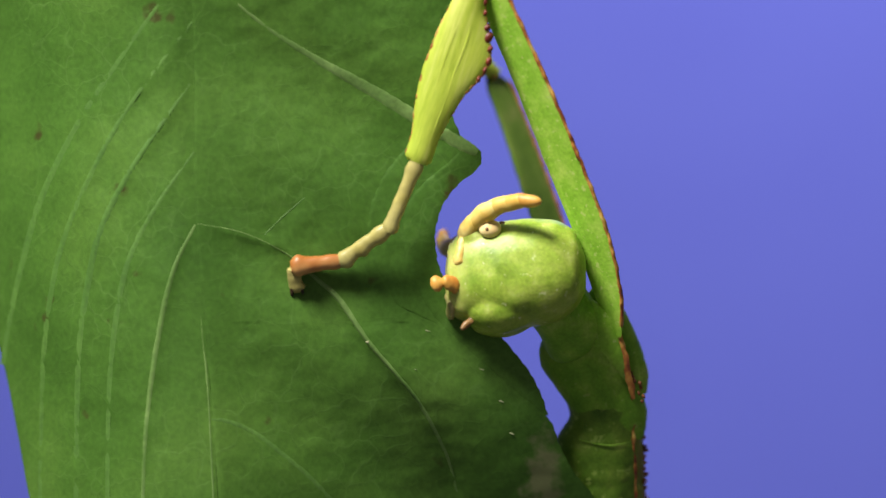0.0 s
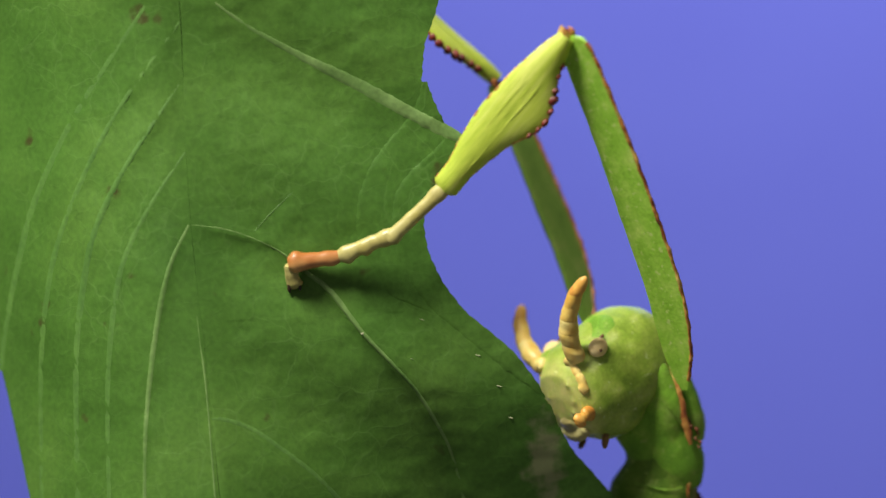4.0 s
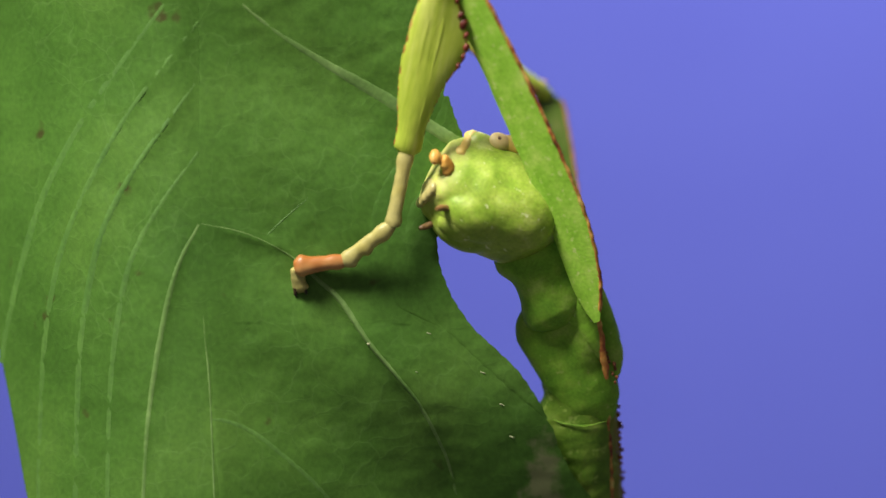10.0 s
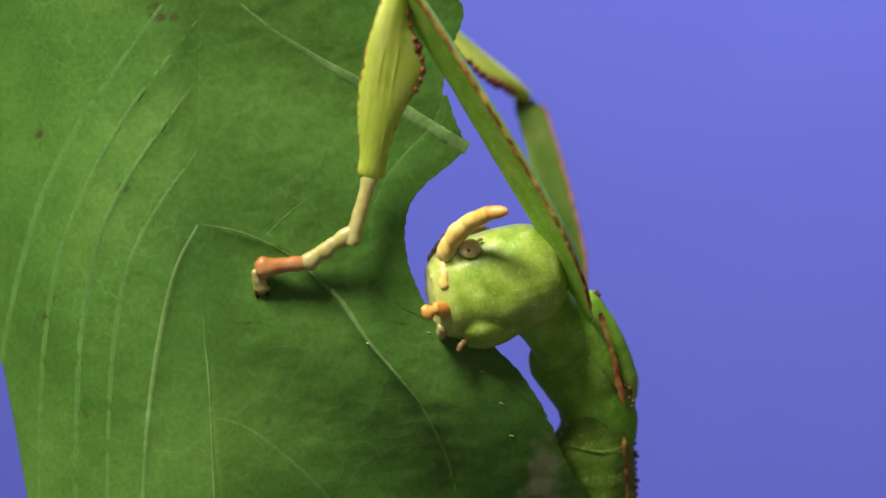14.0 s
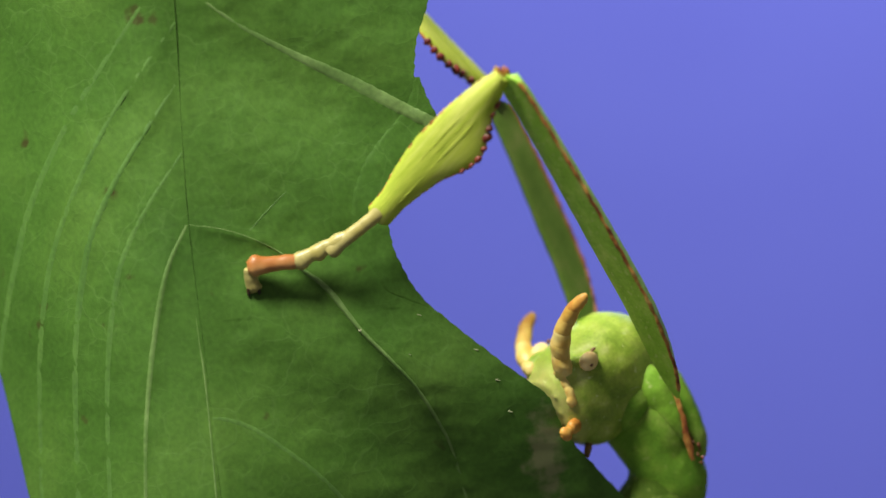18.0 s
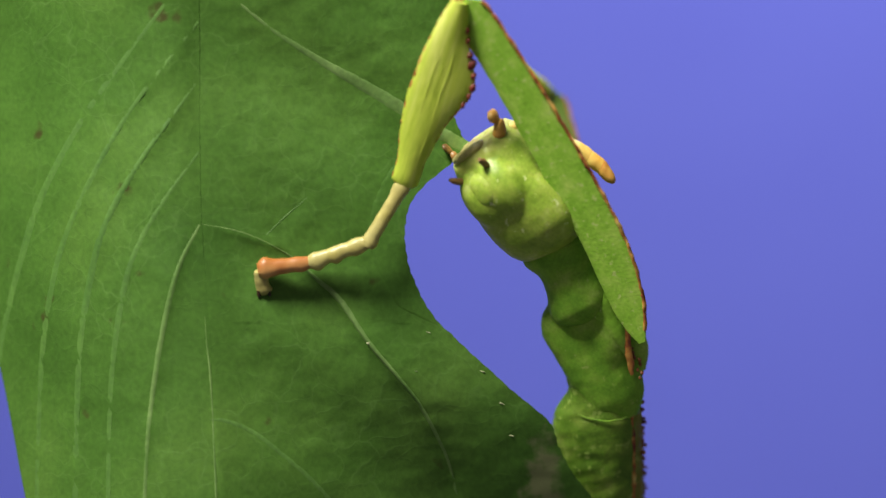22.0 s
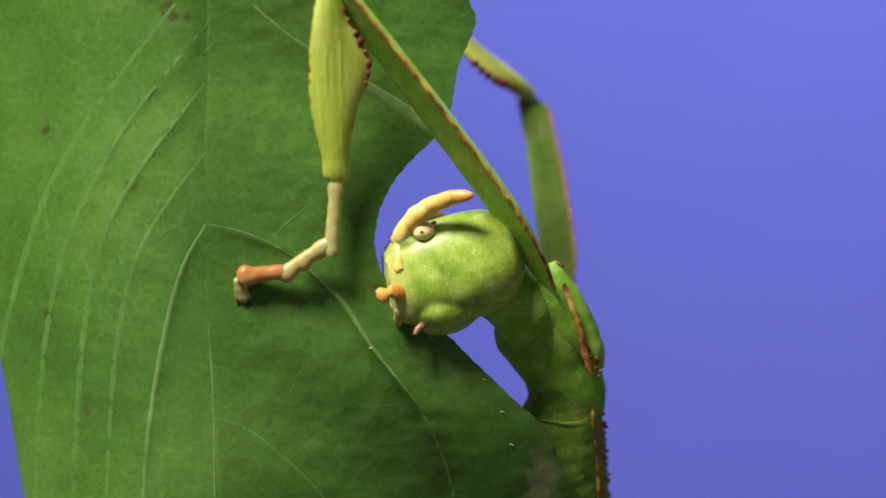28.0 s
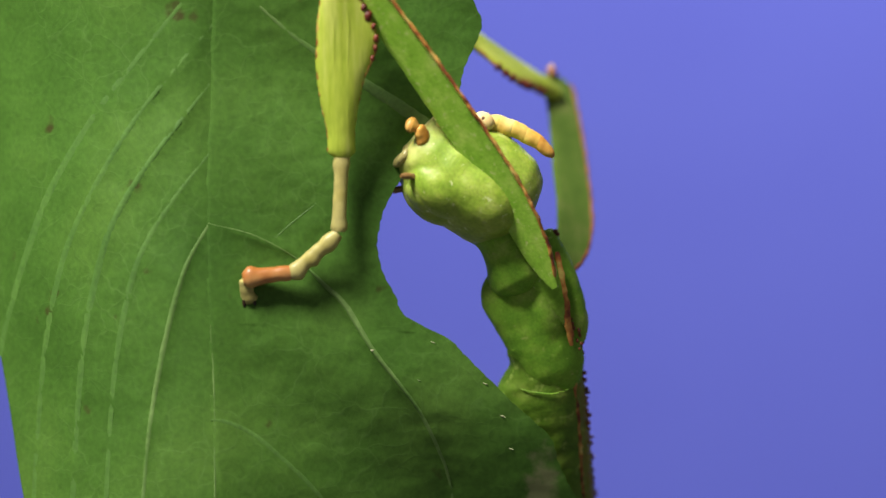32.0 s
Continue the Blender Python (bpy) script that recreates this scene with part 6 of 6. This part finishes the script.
    walk(antenna_far, [
        (0, bone(820, 433, 111, 800, 420, 201)), (0.5, bone(824, 454, 108, 795, 432, 198)), (1, bone(841, 498, 107, 804, 469, 197)),
        (1.5, bone(858, 526, 112, 823, 496, 202)), (2, bone(876, 557, 126, 842, 524, 216)), (2.5, bone(905, 590, 135, 880, 522, 225)),
        (3, bone(937, 624, 139, 919, 519, 229)), (3.5, bone(971, 644, 155, 927, 538, 245)), (5.5, bone(981, 716, 186, 959, 614, 276)),
        (6, bone(967, 630, 146, 1014, 529, 236)), (6.5, bone(944, 491, 135, 1000, 470, 225)), (7, bone(900, 380, 107, 950, 360, 197)),
        (7.5, bone(853, 371, 103, 938, 335, 193)), (8, bone(887, 307, 99, 925, 310, 189)), (8.5, bone(873, 308, 102, 912, 285, 192)),
        (9, bone(839, 280, 115, 900, 260, 205)), (9.5, bone(823, 289, 106, 882, 278, 196)), (10, bone(805, 299, 96, 865, 295, 186)),
        (10.5, bone(786, 320, 91, 848, 312, 181)), (11, bone(767, 340, 87, 830, 330, 177)), (11.3, bone(758, 351, 83, 826, 338, 173)),
        (11.5, bone(752, 357, 83, 822, 342, 173)), (12, bone(737, 375, 84, 815, 355, 174)), (12.5, bone(739, 393, 87, 815, 372, 177)),
        (13, bone(741, 411, 89, 815, 390, 179)), (13.5, bone(755, 434, 92, 832, 408, 182)), (14, bone(770, 457, 97, 848, 425, 187)),
        (14.5, bone(798, 479, 104, 853, 439, 194)), (16.5, bone(888, 615, 157, 889, 519, 247)), (17, bone(910, 635, 149, 894, 559, 239)),
        (17.5, bone(931, 654, 157, 922, 574, 247)), (18, bone(953, 674, 166, 949, 589, 256)), (18.5, bone(964, 699, 177, 960, 602, 267)),
        (19, bone(976, 723, 187, 972, 616, 277)), (19.5, bone(956, 661, 169, 986, 570, 259)), (20, bone(939, 601, 153, 999, 524, 243)),
        (20.5, bone(945, 450, 112, 960, 430, 202)), (21, bone(902, 394, 109, 940, 350, 199)), (21.5, bone(887, 312, 97, 930, 328, 187)),
        (22, bone(877, 288, 110, 920, 305, 200)), (22.5, bone(875, 259, 119, 910, 282, 209)), (23, bone(873, 231, 124, 900, 260, 214)),
        (23.5, bone(865, 239, 119, 875, 268, 209)), (24, bone(856, 246, 111, 850, 275, 201)), (24.5, bone(787, 272, 106, 825, 282, 196)),
        (25, bone(726, 309, 102, 800, 290, 192)), (25.5, bone(698, 330, 94, 794, 306, 184)), (27.5, bone(694, 412, 90, 770, 370, 180)),
        (28, bone(695, 440, 95, 775, 400, 185)), (28.5, bone(718, 455, 92, 788, 368, 182)), (29, bone(722, 360, 85, 800, 335, 175)),
        (29.5, bone(802, 287, 100, 840, 298, 190)), (30, bone(855, 237, 127, 880, 260, 217)), (30.5, bone(839, 213, 130, 860, 262, 220)),
        (31, bone(839, 231, 124, 840, 265, 214)), (31.5, bone(811, 233, 125, 820, 268, 215)), (32, bone(795, 249, 122, 800, 270, 212)),
    ])
    sway = [
        (0, pose(0, 0, 0, 0, -0.00, 0)), (0.5, pose(0, 0, 0, 0, -0.21, 0)), (1, pose(0, 0, 0, 0, -0.41, 0)),
        (1.5, pose(0, 0, 0, 0, -1.04, 0)), (2, pose(0, 0, 0, 0, -1.24, 0)), (2.5, pose(0, 0, 0, 0, -1.24, 0)),
        (3, pose(0, 0, 0, 0, -2.07, 0)), (3.5, pose(0, 0, 0, 0, -2.49, 0)), (5.5, pose(0, 0, 0, 0, -4.36, 0)),
        (6, pose(0, 0, 0, 0, -2.49, 0)), (6.5, pose(0, 0, 0, 0, -1.87, 0)), (7, pose(0, 0, 0, 0, -0.62, 0)),
        (7.5, pose(0, 0, 0, 0, -0.83, 0)), (8, pose(0, 0, 0, 0, -0.21, 0)), (8.5, pose(0, 0, 0, 0, -0.83, 0)),
        (9, pose(0, 0, 0, 0, -0.41, 0)), (9.5, pose(0, 0, 0, 0, -0.00, 0)), (10, pose(0, 0, 0, 0, 0.62, 0)),
        (10.5, pose(0, 0, 0, 0, 0.41, 0)), (11, pose(0, 0, 0, 0, 0.62, 0)), (11.3, pose(0, 0, 0, 0, 0.62, 0)),
        (11.5, pose(0, 0, 0, 0, 0.62, 0)), (12, pose(0, 0, 0, 0, 0.62, 0)), (12.5, pose(0, 0, 0, 0, 0.41, 0)),
        (13, pose(0, 0, 0, 0, 0.62, 0)), (13.5, pose(0, 0, 0, 0, 0.52, 0)), (14, pose(0, 0, 0, 0, 0.41, 0)),
        (14.5, pose(0, 0, 0, 0, -0.00, 0)), (16.5, pose(0, 0, 0, 0, -2.07, 0)), (17, pose(0, 0, 0, 0, -2.49, 0)),
        (17.5, pose(0, 0, 0, 0, -3.11, 0)), (18, pose(0, 0, 0, 0, -4.15, 0)), (18.5, pose(0, 0, 0, 0, -5.39, 0)),
        (19, pose(0, 0, 0, 0, -5.39, 0)), (19.5, pose(0, 0, 0, 0, -3.32, 0)), (20, pose(0, 0, 0, 0, -2.70, 0)),
        (20.5, pose(0, 0, 0, 0, -1.66, 0)), (21, pose(0, 0, 0, 0, -0.41, 0)), (21.5, pose(0, 0, 0, 0, 0.41, 0)),
        (22, pose(0, 0, 0, 0, 0.41, 0)), (22.5, pose(0, 0, 0, 0, 0.62, 0)), (23, pose(0, 0, 0, 0, 1.04, 0)),
        (23.5, pose(0, 0, 0, 0, 1.87, 0)), (24, pose(0, 0, 0, 0, 1.45, 0)), (24.5, pose(0, 0, 0, 0, 1.45, 0)),
        (25, pose(0, 0, 0, 0, 1.66, 0)), (25.5, pose(0, 0, 0, 0, 2.07, 0)), (27.5, pose(0, 0, 0, 0, 2.07, 0)),
        (28, pose(0, 0, 0, 0, 2.07, 0)), (28.5, pose(0, 0, 0, 0, 2.07, 0)), (29, pose(0, 0, 0, 0, 2.07, 0)),
        (29.5, pose(0, 0, 0, 0, 1.24, 0)), (30, pose(0, 0, 0, 0, 1.24, 0)), (30.5, pose(0, 0, 0, 0, 1.87, 0)),
        (31, pose(0, 0, 0, 0, 2.70, 0)), (31.5, pose(0, 0, 0, 0, 2.90, 0)), (32, pose(0, 0, 0, 0, 2.90, 0)),
    ]
    walk(blade_left, [
        (0, pose(0, 0, 0, 0, -0.00, 0.00)), (0.5, pose(0, 0, 0, 0, -0.12, 0.00)), (1, pose(0, 0, 0, 0, -0.25, 0.00)),
        (1.5, pose(0, 0, 0, 0, -0.62, 0.00)), (2, pose(0, 0, 0, 0, -0.75, 0.00)), (2.5, pose(0, 0, 0, 0, -0.75, 0.00)),
        (3, pose(0, 0, 0, 0, -1.24, 0.00)), (3.5, pose(0, 0, 0, 0, -1.49, 0.00)), (5.5, pose(0, 0, 0, 0, -2.61, 0.00)),
        (6, pose(0, 0, 0, 0, -1.49, 0.00)), (6.5, pose(0, 0, 0, 0, -1.12, 0.27)), (7, pose(0, 0, 0, 0, -0.37, 0.53)),
        (7.5, pose(0, 0, 0, 0, -0.50, 0.80)), (8, pose(0, 0, 0, 0, -0.12, 1.07)), (8.5, pose(0, 0, 0, 0, -0.50, 1.33)),
        (9, pose(0, 0, 0, 0, -0.25, 1.60)), (9.5, pose(0, 0, 0, 0, -0.00, 1.60)), (10, pose(0, 0, 0, 0, 0.53, 1.60)),
        (10.5, pose(0, 0, 0, 0, 0.35, 1.60)), (11, pose(0, 0, 0, 0, 0.53, 1.60)), (11.3, pose(0, 0, 0, 0, 0.53, 1.60)),
        (11.5, pose(0, 0, 0, 0, 0.53, 1.60)), (12, pose(0, 0, 0, 0, 0.53, 1.60)), (12.5, pose(0, 0, 0, 0, 0.35, 1.60)),
        (13, pose(0, 0, 0, 0, 0.53, 1.60)), (13.5, pose(0, 0, 0, 0, 0.44, 1.50)), (14, pose(0, 0, 0, 0, 0.35, 1.40)),
        (14.5, pose(0, 0, 0, 0, -0.00, 1.30)), (16.5, pose(0, 0, 0, 0, -1.24, 0.92)), (17, pose(0, 0, 0, 0, -1.49, 0.83)),
        (17.5, pose(0, 0, 0, 0, -1.87, 0.75)), (18, pose(0, 0, 0, 0, -2.49, 0.67)), (18.5, pose(0, 0, 0, 0, -3.24, 0.58)),
        (19, pose(0, 0, 0, 0, -3.24, 0.50)), (19.5, pose(0, 0, 0, 0, -1.99, 1.00)), (20, pose(0, 0, 0, 0, -1.62, 1.50)),
        (20.5, pose(0, 0, 0, 0, -1.00, 2.00)), (21, pose(0, 0, 0, 0, -0.25, 2.50)), (21.5, pose(0, 0, 0, 0, 0.35, 3.00)),
        (22, pose(0, 0, 0, 0, 0.35, 3.50)), (22.5, pose(0, 0, 0, 0, 0.53, 4.00)), (23, pose(0, 0, 0, 0, 0.88, 4.50)),
        (23.5, pose(0, 0, 0, 0, 1.59, 4.43)), (24, pose(0, 0, 0, 0, 1.23, 4.36)), (24.5, pose(0, 0, 0, 0, 1.23, 4.29)),
        (25, pose(0, 0, 0, 0, 1.41, 4.22)), (25.5, pose(0, 0, 0, 0, 1.76, 4.15)), (27.5, pose(0, 0, 0, 0, 1.76, 3.87)),
        (28, pose(0, 0, 0, 0, 1.76, 3.80)), (28.5, pose(0, 0, 0, 0, 1.76, 3.89)), (29, pose(0, 0, 0, 0, 1.76, 3.97)),
        (29.5, pose(0, 0, 0, 0, 1.06, 4.06)), (30, pose(0, 0, 0, 0, 1.06, 4.15)), (30.5, pose(0, 0, 0, 0, 1.59, 4.24)),
        (31, pose(0, 0, 0, 0, 2.29, 4.33)), (31.5, pose(0, 0, 0, 0, 2.47, 4.41)), (32, pose(0, 0, 0, 0, 2.47, 4.50)),
    ])
    walk(meso, meso_rows)
    walk(head, head_rows)
    walk(blade_right, sway)
    # each morsel stays in the leaf until it is bitten off, goes into the mouth and down the throat
    shift = BASE - leaf.location
    for ob, (u, v), bite in morsels:
        mid = Vector(((u - PIVOT[0]) * U, (leaf_depth(u, v) - 57) * U, (PIVOT[1] - v) * U))
        rows = [(t, m) for t, m in sway if t < bite - 0.05] + [(bite, between(sway, bite))]
        rows = rows if rows[0][0] == 0 else [(0.0, sway[0][1])] + rows
        for lag, spot in ((0.2, Vector((-70, 0, -30)) * U), (0.45, Vector((10, 0, -10)) * U), (0.8, Vector((90, 0, -25)) * U)):
            if bite + lag < 31.9:
                rows.append((bite + lag, Matrix.Translation(between(head_rows, bite + lag) @ spot + shift - mid)))
        for t, m in meso_rows:
            if t > bite + 1.1:
                rows.append((t, Matrix.Translation(m @ (Vector((-60, 0, -60)) * U) + shift - mid)))
        walk(ob, rows)


motions()
